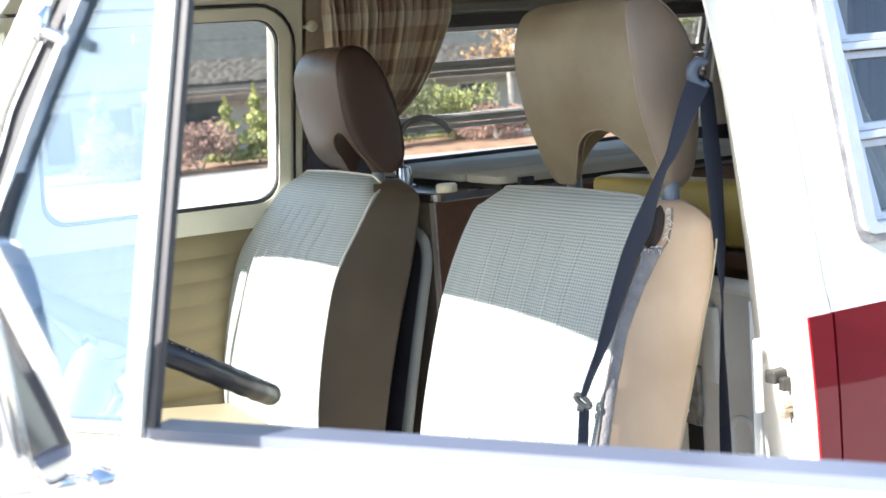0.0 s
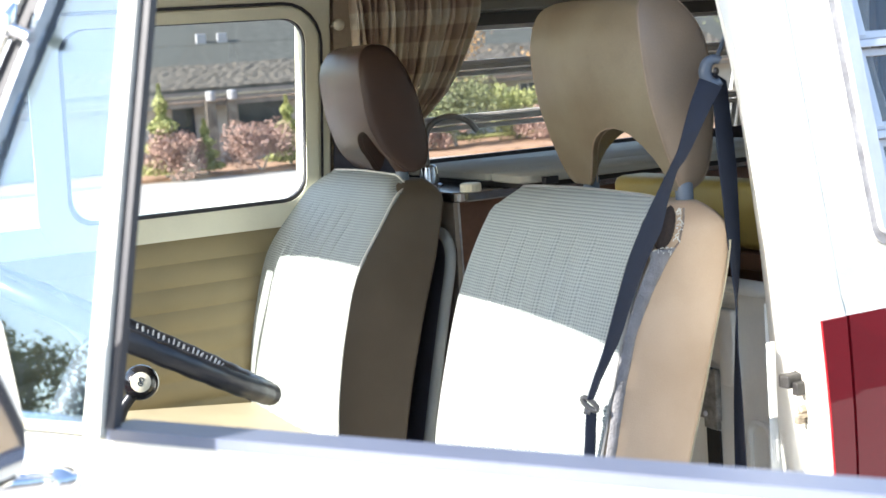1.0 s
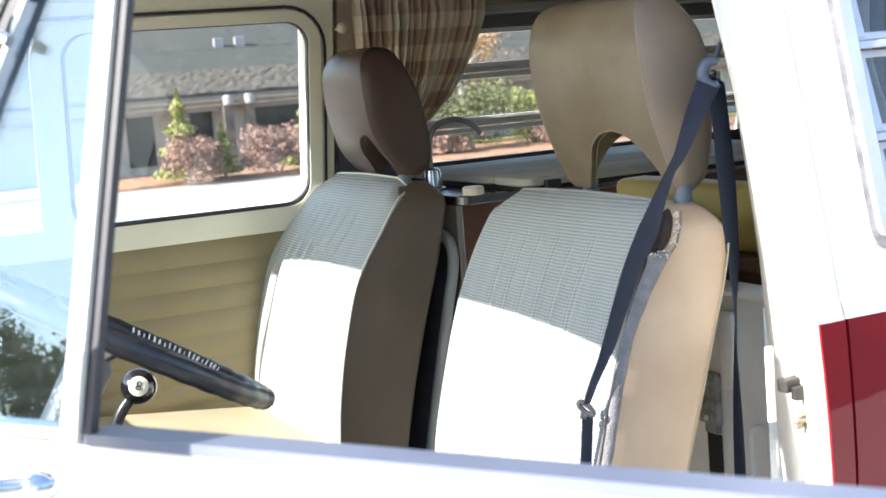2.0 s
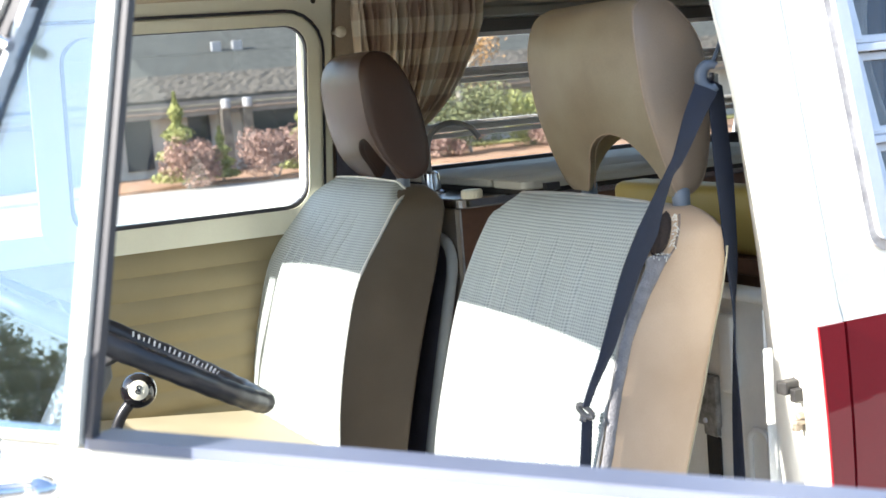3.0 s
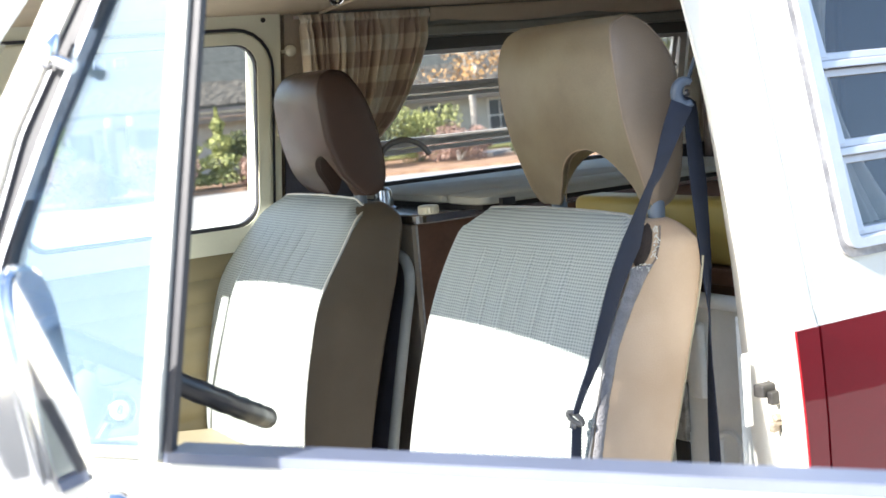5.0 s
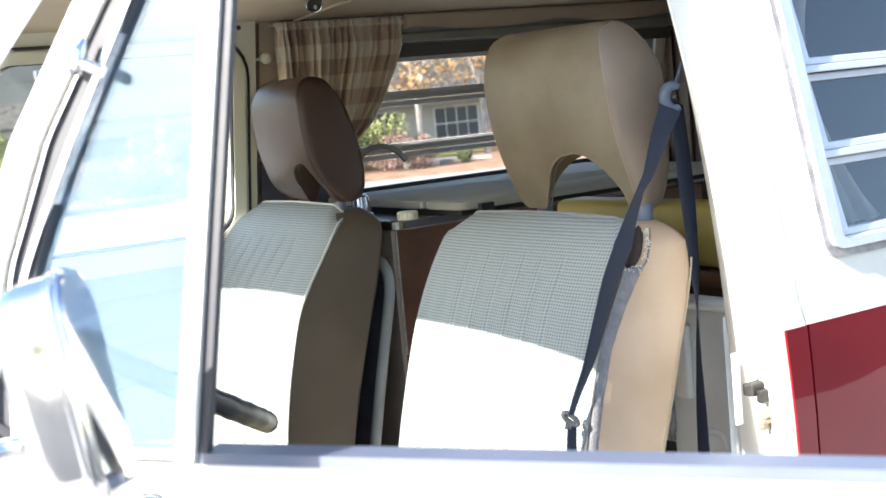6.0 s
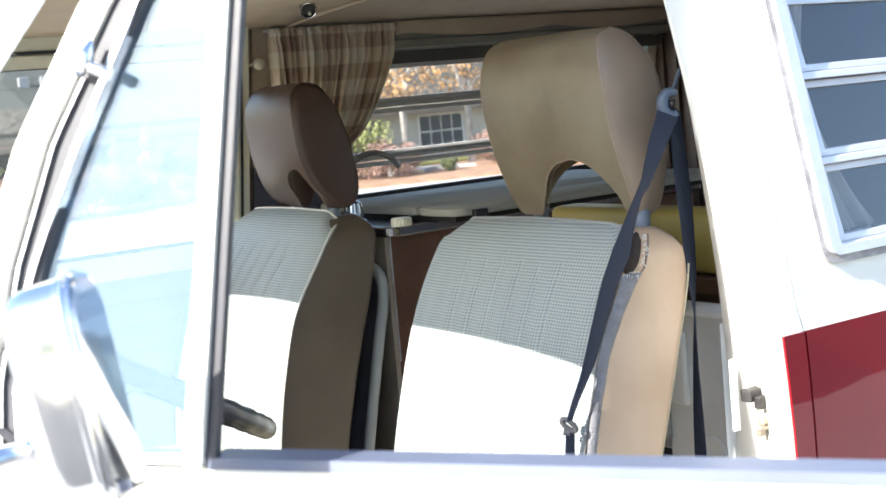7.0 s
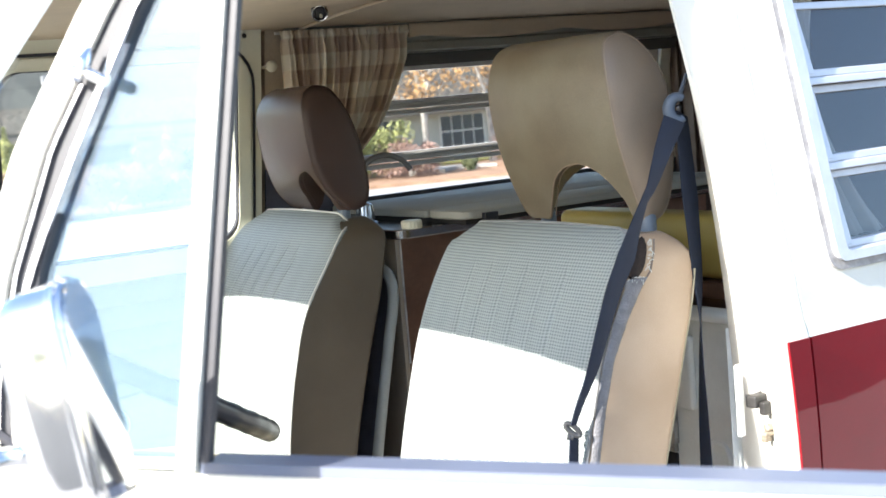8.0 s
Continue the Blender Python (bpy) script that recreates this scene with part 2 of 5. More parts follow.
def smoothline(pts, per=6):
    """Catmull-Rom points through pts."""
    pts = [Vector(p) for p in pts]
    out = []
    for i in range(len(pts) - 1):
        p0, p1, p2, p3 = pts[max(i - 1, 0)], pts[i], pts[i + 1], pts[min(i + 2, len(pts) - 1)]
        for k in range(per):
            t = k / per
            out.append(0.5 * ((2 * p1) + (p2 - p0) * t + (2 * p0 - 5 * p1 + 4 * p2 - p3) * t * t + (3 * p1 - p0 - 3 * p2 + p3) * t ** 3))
    out.append(pts[-1])
    return out


def rounded(u0, v0, u1, v1, r, seg=6):
    """The outline of a rectangle with round corners, in two coordinates."""
    out = []
    for cu, cv, a in ((u1 - r, v1 - r, 0), (u0 + r, v1 - r, 90), (u0 + r, v0 + r, 180), (u1 - r, v0 + r, 270)):
        for k in range(seg + 1):
            b = radians(a + 90 * k / seg)
            out.append((cu + r * math.cos(b), cv + r * math.sin(b)))
    return out


def ring_frame(outer, inner, place, thick):
    """A flat frame between two outlines of equal count; place(u, v, d) gives the world point at depth d."""
    bm = bmesh.new()
    n = len(outer)
    a = [bm.verts.new(place(u, v, 0)) for u, v in outer]
    b = [bm.verts.new(place(u, v, 0)) for u, v in inner]
    c = [bm.verts.new(place(u, v, thick)) for u, v in outer]
    d = [bm.verts.new(place(u, v, thick)) for u, v in inner]
    for k in range(n):
        j = (k + 1) % n
        bm.faces.new((a[k], a[j], b[j], b[k]))
        bm.faces.new((c[k], d[k], d[j], c[j]))
        bm.faces.new((a[k], c[k], c[j], a[j]))
        bm.faces.new((b[k], b[j], d[j], d[k]))
    return bm


def grid_panel(us, vs, skip, place, thick):
    """A panel of cells with openings; every cell for which skip(u, v) holds is left out."""
    bm = bmesh.new()
    front = {(i, j): bm.verts.new(place(u, v, 0)) for i, u in enumerate(us) for j, v in enumerate(vs)}
    back = {(i, j): bm.verts.new(place(u, v, thick)) for i, u in enumerate(us) for j, v in enumerate(vs)}
    full = {(i, j) for i in range(len(us) - 1) for j in range(len(vs) - 1) if not skip((us[i] + us[i + 1]) / 2, (vs[j] + vs[j + 1]) / 2)}
    for i, j in full:
        q = ((i, j), (i + 1, j), (i + 1, j + 1), (i, j + 1))
        bm.faces.new([front[k] for k in q])
        bm.faces.new([back[k] for k in q[::-1]])
        for (di, dj), (p, s) in (((0, -1), (q[0], q[1])), ((1, 0), (q[1], q[2])), ((0, 1), (q[2], q[3])), ((-1, 0), (q[3], q[0]))):
            if (i + di, j + dj) not in full:
                bm.faces.new((front[p], back[p], back[s], front[s]))
    bmesh.ops.delete(bm, geom=[v for v in bm.verts if not v.link_faces], context="VERTS")
    return bm


def spread(a, b, step):
    n = max(1, round((b - a) / step))
    return [a + (b - a) * k / n for k in range(n + 1)]


# ---- ground ----
def ground_z(y):
    k = min(1, max(0, (y - 6) / 38))
    return -2.0 * k * k * (3 - 2 * k)


ROAD = mat("pale_concrete", (0.40, 0.38, 0.35), 0.85, vary=0.15, scale=0.6, fine=20, bump=0.3, depth=0.01)
MULCH = mat("orange_bark_mulch", (0.42, 0.25, 0.15), 0.95, vary=0.35, scale=1.5, fine=14, bump=0.8, depth=0.04)
ASPHALT = mat("street_asphalt", (0.06, 0.06, 0.062), 0.9, vary=0.25, scale=0.8, fine=60, bump=0.5, depth=0.01)
# out of view: the lane's ragged edge shapes the red paint's reflection
near = [(x, -3.66 + 0.30 * noise.noise(Vector((x * 1.1, 3.0, 0))) + 0.13 * noise.noise(Vector((x * 4.3, 7.0, 0)))) for x in spread(-12.0, 12.0, 0.08)]
edge = [(-300, -3.66)] + near + [(300, -3.66)]
tagged(part("road", loft([[(x, -40, -0.05), (x, -40, 0.006), (x, y, 0.006), (x, y, -0.05)] for x, y in edge]), ASPHALT), "unseen dark asphalt lane mirrored in the red paint", "road", kind="structure")
bm = bmesh.new()
ys = [-400, -100, -30, -10, -2, 0, 2, 4, 6] + spread(8, 44, 2) + [46, 50]
xs = [-600, -150, -60, -30, -15, -5, 0, 5, 10, 15, 20, 25, 30, 35, 40, 50, 70, 150, 600]
vv = [[bm.verts.new((x, y, ground_z(y))) for x in xs] for y in ys]
for a, b in zip(vv, vv[1:]):
    for k in range(len(xs) - 1):
        bm.faces.new((a[k], a[k + 1], b[k + 1], b[k]))
tagged(part("ground", bm, ROAD, smooth=True), "pale sunlit concrete paving that falls away beyond the van", "ground", kind="structure")
bm = bmesh.new()
ys = [44.6, 44.7, 46, 48, 50.5, 52, 54, 60, 100, 500]
xs = spread(-60, 90, 1.5)
xs = [-600, -200] + xs + [200, 600]
edge_y = lambda x: min(50.0, max(40.0, 49.4 - 0.33 * (x - 16.5))) + (0.25 * noise.noise((x * 0.3, 1, 0)) if abs(x) < 100 else 0)
vv = [[bm.verts.new((x, y + (edge_y(x) - 44.6) * max(0, 1 - (y - 44.6) / 9.4), -2.05 if y < 44.65 else -1.88 + 0.06 * noise.noise((x * 0.5, y, 2)))) for x in xs] for y in ys]
for a, b in zip(vv, vv[1:]):
    for k in range(len(xs) - 1):
        bm.faces.new((a[k], a[k + 1], b[k + 1], b[k]))
tagged(part("ground", bm, MULCH, smooth=True), "orange bark mulch bed along the far kerb", "ground", kind="structure")

# ---- the van's shell ----
van = root("camper_van", pose(0.5, 0.8, 0), "cream and dark red vintage camper van with an open front door", "van")
FAR = 1.66  # the far side's skin; the near side's skin is at 0


def inset(z):
    """How far the skin leans in at a height."""
    if z < 1.12:
        return 0.05 * ((1.12 - z) / 0.8) ** 2 * (1 if z < 0.75 else 0.6) - 0.011 * math.sin(min(1, (1.12 - z) / 0.5) * math.pi)
    if z < 1.2:
        return 0.018 * ((z - 1.12) / 0.08) ** 0.7
    return 0.018 + 0.215 * (z - 1.2)


def near(x, z, d):
    return (x, inset(z) + d, z)


def far(x, z, d):
    return (x, FAR - inset(z) - d, z)


LOW, HIGH = spread(0.35, 1.12, 0.07), [1.12, 1.127, 1.14, 1.16, 1.18, 1.2, 1.225, 1.28, 1.34, 1.4, 1.46, 1.52, 1.57, 1.62, 1.69, 1.76]
part("side_panel", grid_panel([0.060, 0.07, 0.3, 0.6, 1.0, 1.5, 2.0, 2.7], LOW, lambda u, v: False, near, 0.02), RED, van, "glossy dark red lower side panel", True)
part("side_panel", grid_panel([0.056, 0.135, 0.985, 1.1, 1.9, 2.0, 2.7], HIGH, lambda u, v: 1.225 < v < 1.69 and (0.135 < u < 0.985 or 1.1 < u < 1.9), near, 0.02), WHITE, van, "cream white upper side panel", True)
part("side_panel", grid_panel([-0.085, 0.2, 1.2, 2.0, 2.7], LOW, lambda u, v: False, far, 0.02), RED, van, "dark red far side panel", True)
part("side_panel", grid_panel([-0.085, 0.135, 0.6, 1.225, 1.9, 2.7], HIGH, lambda u, v: 1.225 < v < 1.62 and 0.135 < u < 1.225, far, 0.02), WHITE, van, "cream white far upper side panel", True)


# the pillar behind the open door: skin, jamb and inner return
def shear(z):
    """How far the pillar's inner edge stands behind the seat line at a height."""
    if z < 1.2:
        return 0.022 + 0.075 * (1.2 - z)
    return 0.022 - 0.12 * (z - 1.2) - 0.06 * max(0, z - 1.45)


def pillar_loop(z):
    x, y = shear(z), inset(z)
    w = 0.145 + 0.02 * max(0, z - 1.3)  # where the inner return ends
    k = w - y
    o = 0.3 * (0.005 - 0.10 * (z - 1.17)) - 0.004
    return [(0.052, y, z), (o + 0.012, y, z), (o + 0.004, y + 0.003, z), (o, y + 0.012, z), (x - 0.004, y + k * 0.62, z), (x - 0.010, y + k * 0.66, z), (x - 0.012, y + k * 0.74, z),
            (x, w - 0.004, z), (x + 0.004, w, z), (0.12, w, z), (0.12, y + 0.03, z), (0.052, y + 0.03, z)]


part("door_pillar", loft([pillar_loop(z) for z in spread(1.12, 1.74, 0.03)]), WHITE, van, "sunlit cream white door pillar", True)
part("door_pillar", loft([pillar_loop(z) for z in spread(0.35, 1.12, 0.05)]), WHITE, van, "cream white door jamb", True)
part("pillar_skin", grid_panel([0.006, 0.02, 0.051], LOW, lambda u, v: False, lambda x, z, d: (x + (0.3 * (0.005 - 0.10 * (z - 1.17)) - 0.004 if x < 0.03 else 0), inset(z) - 0.004 + d, z), 0.004), RED, van, "narrow dark red strip beside the jamb", True)

part("panel_gap", grid_panel([0.047, 0.066], LOW, lambda u, v: False, lambda x, z, d: near(x, z, 0.009 + d), 0.004), RUBBER, van, "dark joint between panels")
part("panel_gap", grid_panel([0.047, 0.066], HIGH, lambda u, v: False, lambda x, z, d: near(x, z, 0.0015 + d), 0.004), WHITE, van, "pale joint between panels")

# roof, headliner, floor, front and rear
bm = bmesh.new()
n = 24
loops = []
for k in range(n + 1):
    y = 0.125 + (FAR - 0.25) * k / n
    c = 1 - ((y - FAR / 2) / (FAR / 2 - 0.125)) ** 4
    loops.append(y)
roof_z = lambda y: 1.755 + 0.10 * (1 - ((y - FAR / 2) / (FAR / 2 - 0.10)) ** 2)
part("roof", grid_panel([-1.08, -1.0, -0.6, 0.5, 1.5, 2.6, 2.72], loops, lambda u, v: False, lambda x, y, d: (x, y, roof_z(y) + d - (0.05 if x < -1.05 else 0)), 0.03), WHITE, van, "", True)
part("headliner", grid_panel([-1.02, -0.6, -0.25, 0.4, 1.5, 2.6], [0.15 + (FAR - 0.3) * k / 16 for k in range(17)], lambda u, v: False,
     lambda x, y, d: (x, y, 1.715 + 0.035 * (1 - ((y - FAR / 2) / 0.68) ** 2) + d), 0.015), HEADLINER, van, "tan fabric headliner", True)
# the floor is out of view and kept pale to brighten the cabin
part("floor", box(-1.5, 0.03, 0.42, 2.68, FAR - 0.03, 0.46), FLOOR_MAT, van, "unseen pale grey floor that bounces light up")
part("rear_panel", box(2.68, 0.1, 0.35, 2.72, FAR - 0.1, 1.78), WHITE, van)
part("nose_panel", grid_panel(spread(-0.0, FAR, 0.083), spread(0.35, 1.12, 0.07), lambda u, v: False,
     lambda y, z, d: (-1.72 + 0.12 * abs((y - FAR / 2) / 0.83) ** 3 + d + 0.05 * (z - 0.35), y, z), 0.02), RED, van, "", True)
SCREEN = lambda v: (-1.47 + 0.40 * v, 1.14 + 0.54 * v)  # windscreen line, foot to head


def screen_place(y, v, d):
    x, z = SCREEN(v)
    if y < 0.06:
        x, y = x - 0.035, y + 0.03  # the near post stands ahead of the door's frame
    return (x + 0.03 * abs((y - FAR / 2) / 0.8) ** 2.4 + d, y + (FAR / 2 - y) * 0.09 * v, z - 0.060 * max(0, v) * abs((y - FAR / 2) / 0.8) ** 3)


part("windscreen_frame", grid_panel([0.0, 0.05] + spread(0.13, FAR - 0.13, 0.07) + [FAR - 0.05, FAR], [-0.1, 0.0, 0.06, 0.5, 0.94, 1.0, 1.12], lambda u, v: 0.05 < u < FAR - 0.05 and 0.06 < v < 0.94, screen_place, 0.03), WHITE, van, "", True)
pane = part("windscreen", grid_panel(spread(0.06, FAR - 0.06, 0.07), [0.04, 0.5, 0.96], lambda u, v: False, lambda y, v, d: screen_place(y, v, d + 0.012), 0.005), WINDOW, van, "", True)
pane.visible_shadow = False
part("dashboard", box(-1.46, 0.08, 0.98, -1.2, FAR - 0.08, 1.155, 0.03), BLACK, van, "black padded dashboard")
part("cowl", box(-1.66, 0.05, 1.06, -1.40, FAR - 0.05, 1.10, 0.01), WHITE, van)
for place, nm in ((near, "sill_panel"), (far, "sill_panel")):
    part(nm, grid_panel([-1.55, -1.25], LOW + HIGH[1:6], lambda u, v: False, place, 0.03), WHITE, van, "", True)


# the far front door with its window
DOOR_Z = LOW + [1.127, 1.14, 1.16, 1.18, 1.2, 1.225, 1.235, 1.28, 1.34, 1.4, 1.46, 1.52, 1.57, 1.62, 1.655, 1.69, 1.76]
far_door = part("far_door", grid_panel([-1.22, -0.76, -0.70, -0.148, -0.085], DOOR_Z, lambda u, v: 1.235 < v < 1.655 and (-0.70 < u < -0.148 or u < -0.76), lambda x, z, d: far(x, z, d), 0.06), CREAM, van, "cream painted far front door", True)
fp = lambda x, z, d: (x, FAR - inset(z) - 0.062 - d, z)
part("window_seal", ring_frame(rounded(-0.712, 1.225, -0.146, 1.656, 0.055), rounded(-0.70, 1.236, -0.151, 1.652, 0.055), lambda x, z, d: fp(x, z, d - 0.010), 0.014), RUBBER, far_door)
part("door_frame", ring_frame(rounded(-0.775, 1.17, -0.118, 1.680, 0.085), rounded(-0.71, 1.227, -0.148, 1.654, 0.054), lambda x, z, d: fp(x, z, d - 0.004), 0.012), CREAM, far_door, "", True)
part("door_seal", ring_frame(rounded(-1.28, 1.15, -0.103, 1.691, 0.10), rounded(-1.265, 1.160, -0.108, 1.684, 0.094), lambda x, z, d: fp(x, z, d - 0.01), 0.012), RUBBER, far_door)
pane = part("window_pane", grid_panel([-0.71, -0.15], [1.23, 1.66], lambda u, v: False, lambda x, z, d: far(x, z, d + 0.025), 0.004), WINDOW, far_door)
pane.visible_shadow = False
part("screw", moved(lathe([(0, 0), (0.006, 0), (0.005, 0.003), (0, 0.0035)], 12), Matrix.Translation(fp(-0.130, 1.706, 0.002)) @ pose(0, 0, 0, 90, 0, 0)), STEEL, far_door, "", True)
# ribbed door card
def card(x, z, d):
    k = ((1.17 - z) / 0.055) % 1.0
    return (x, FAR - 0.075 - 0.006 * math.sin(math.pi * k) ** 0.8 - d, z)


part("door_card", grid_panel([-1.2, -0.9, -0.6, -0.3, -0.09], spread(0.6, 1.17, 0.0055), lambda u, v: False, lambda x, z, d: card(x, z, -d), 0.02), PANEL, far_door, "tan vinyl door card with horizontal ribs", True)

# ---- louvred windows ----
def louvre_window(place, front, rear, foot, head, outer, group, label, frame_mat, thin, first):
    """A jalousie: an outer frame with three tilted panes, each in its own rail."""
    win = part("louvre_window", ring_frame(rounded(front, foot, rear, head, 0.02), rounded(front + 0.024, foot + 0.014, rear - 0.024, head - 0.02, 0.01), lambda x, z, d: place(x, z, d - 0.016), 0.03), frame_mat, van, label)
    rows, step = 3, 0.1345
    for k in range(rows):
        z0 = foot + first + k * step
        bm = join(box(front + 0.028, 0, z0 - 0.004, rear - 0.028, 0.016, z0 + 0.008, 0.002), box(front + 0.03, 0.004, z0 + 0.008, rear - 0.03, 0.02, z0 + thin, 0.002),
                  box(front + 0.03, 0.019, z0 - 0.002, rear - 0.03, 0.025, z0 + 0.003, 0.001), box(front + 0.03, 0.019, z0 + 0.010, rear - 0.03, 0.025, z0 + 0.015, 0.001),
                  box(front + 0.03, 0.004, z0 + step - 0.018, rear - 0.03, 0.018, z0 + step - 0.006, 0.002),
                  box(front + 0.03, 0.003, z0 + 0.012, front + 0.048, 0.016, z0 + step - 0.006, 0.002), box(rear - 0.048, 0.003, z0 + 0.012, rear - 0.03, 0.016, z0 + step - 0.006, 0.002))
        for v in bm.verts:
            lean = -0.012 + 0.012 * (v.co.z - z0) / step
            v.co = Vector(place(v.co.x, v.co.z, v.co.y + lean))
        rail = part("rail", bm, frame_mat, win)
        g = box(front + 0.04, 0.008, z0 + 0.006, rear - 0.04, 0.012, z0 + step - 0.01)
        for v in g.verts:
            v.co = Vector(place(v.co.x, v.co.z, v.co.y - 0.012 + 0.012 * (v.co.z - z0) / step))
        p = part("pane", g, LOUVRE_GLASS if outer else WINDOW, win)
        p.visible_shadow = False
    return win


louvre_window(near, 0.14, 0.98, 1.222, 1.685, True, "", "aluminium louvred side window", ALU, 0.020, 0.009)
part("window_gasket", ring_frame(rounded(0.128, 1.208, 0.992, 1.70, 0.03), rounded(0.142, 1.224, 0.978, 1.683, 0.02), lambda x, z, d: near(x, z, d - 0.006), 0.012), GASKET, van, "weathered beige window gasket")
louvre_window(far, 0.14, 1.22, 1.228, 1.622, False, "", "aluminium louvred far window", ALU_DARK, 0.02, 0.012)


# ---- the open front door ----
HINGE, SWING = Vector((-1.315, 0.0, 0)), 56.0
door_m = Matrix.Translation(HINGE) @ pose(0, 0, 0, 0, 0, -SWING)


def dplace(s, z, d):
    """A point of the door: s metres behind the hinge, at height z, d metres inward of its skin."""
    return door_m @ Vector((s, inset(z) + d, z))


SILL = 1.230
whole = lambda u, v: False
door = part("front_door", grid_panel([0.03, 0.05, 0.35, 0.7, 1.08, 1.15], LOW + [1.127, 1.14, 1.16, 1.18, 1.2, 1.215, SILL], whole, dplace, 0.030), WHITE, van, "cream white front door swung open", True)
part("sill_rail", grid_panel([0.410, 0.7, 1.13], [SILL, SILL + 0.004, SILL + 0.009], whole, lambda s, z, d: dplace(s, z, d - 0.003), 0.032), RAIL_GREY, door, "grey window sill rail")
part("window_frame", grid_panel([1.115, 1.15], [1.26, 1.4, 1.55, 1.7], whole, dplace, 0.05), WHITE, door)
part("window_frame", grid_panel([0.39, 0.7, 1.15], [1.70, 1.76], whole, dplace, 0.05), WHITE, door)


def upright(a, b, lean, z0, z1, d0, d1):
    return grid_panel([0, 1], spread(z0, z1, 0.05), whole, lambda u, z, d: dplace(a + (b - a) * u + lean * (z - 1.254), z, d0 + d), d1 - d0)


part("divider_bar", upright(0.391, 0.409, 0.062, SILL + 0.004, 1.70, -0.009, 0.006), WHITE, door, "white vent window divider bar")
part("divider_seal", upright(0.409, 0.419, 0.062, SILL + 0.009, 1.70, -0.003, 0.006), RUBBER, door)


def edge_line(z, pts):
    for (z0, s0), (z1, s1) in zip(pts, pts[1:]):
        if z <= z1 or (z1, s1) == pts[-1]:
            return s0 + (s1 - s0) * (z - z0) / (z1 - z0)


DARK_EDGE = [(1.24, 0.190), (1.30, 0.189), (1.40, 0.205), (1.511, 0.243), (1.631, 0.312), (1.70, 0.362)]
GLASS_EDGE = [(1.24, 0.224), (1.32, 0.216), (1.394, 0.231), (1.437, 0.248), (1.508, 0.280), (1.628, 0.340), (1.70, 0.386)]


def strip(name, line, off, width, d0, d1, material, label="", z0=1.24, z1=1.70):
    return part(name, grid_panel([0, 0.5, 1], spread(z0, z1, 0.015), whole, lambda u, z, d: dplace(edge_line(z, line) + off + width * u, z, d0 + d), d1 - d0), material, door, label, True)


strip("frame_post", DARK_EDGE, -0.034, 0.034, -0.008, 0.04, WHITE, "cream sloping door frame")
strip("vent_seal", DARK_EDGE, 0.0, 0.032, -0.002, 0.02, RUBBER)
strip("vent_frame", DARK_EDGE, 0.007, 0.0035, -0.007, -0.001, CHROME, "thin chrome strip", z1=1.565)
strip("vent_frame", GLASS_EDGE, -0.007, 0.007, -0.007, 0.008, CHROME, "chrome vent window frame")
part("vent_frame", grid_panel([0.225, 0.30, 0.391], [SILL + 0.006, SILL + 0.014], whole, lambda s, z, d: dplace(s, z, d - 0.010), 0.02), CHROME, door)
part("vent_seal", tube(smoothline([dplace(0.191, 1.30, -0.004), dplace(0.193, 1.266, -0.004), dplace(0.211, 1.252, -0.004), dplace(0.24, 1.241, -0.004), dplace(0.39, 1.239, -0.004)], 4), 0.005, 6), RUBBER, door, "", True)
pane = part("vent_pane", grid_panel([0, 1], spread(SILL + 0.008, 1.70, 0.02), whole, lambda u, z, d: dplace(edge_line(z, GLASS_EDGE) * (1 - u) + u * (0.393 + 0.062 * (z - 1.254)), z, 0.004 + d), 0.004), VENT_GLASS, door)
pane.visible_shadow = False
# the vent window's catch
part("catch", join(tube([dplace(0.284, 1.573, -0.014), dplace(0.294, 1.576, -0.018), dplace(0.316, 1.565, -0.014)], 0.006, 10),
                   tube([dplace(0.292, 1.571, -0.018), dplace(0.295, 1.585, -0.020), dplace(0.298, 1.596, -0.016)], [0.007, 0.0075, 0.003], 10)), CHROME, door, "chrome vent window catch", True)
part("catch", moved(lathe([(0, -0.004), (0.007, -0.003), (0.008, 0.002), (0.005, 0.006), (0, 0.007)], 14), Matrix.Translation(dplace(0.284, 1.575, -0.017)) @ pose(0, 0, 0, 90, 0, -SWING)), CHROME, door, "", True)
# striker and lock plate on the jamb
part("striker", join(box(-0.004, 0.062, 1.010, 0.036, 0.084, 1.030, 0.003), box(0.004, 0.052, 1.000, 0.030, 0.064, 1.020, 0.002)), STEEL, van, "worn steel door striker")
part("lock_bolt", join(moved(lathe([(0, 0), (0.007, 0), (0.006, 0.010), (0, 0.012)], 7), Matrix.Translation((0.022, 0.058, 0.978)) @ pose(0, 0, 0, 0, -90, 0)), box(0.004, 0.052, 0.966, 0.030, 0.064, 0.972, 0.001), box(0.008, 0.057, 0.955, 0.030, 0.067, 0.967, 0.002)), BRASS, van, "worn brass bolt", True)

# trim over the far windows
part("window_header", grid_panel([0.1, 0.5, 1.2, 2.5], [1.612, 1.643], whole, lambda x, z, d: (x, FAR - inset(z) - 0.035 - d, z), 0.014), DARK_TRIM, van, "dark window header trim")
part("header_rail", grid_panel([-0.02, 0.5, 1.2, 2.5], [1.645, 1.650, 1.668, 1.674, 1.72], whole, lambda x, z, d: (x, FAR - inset(z) - 0.045 - d - (0.008 if 1.648 < z < 1.67 else 0), z), 0.012), SAGE, van, "grey green painted roof rail")
bm = bmesh.new()
rows = []
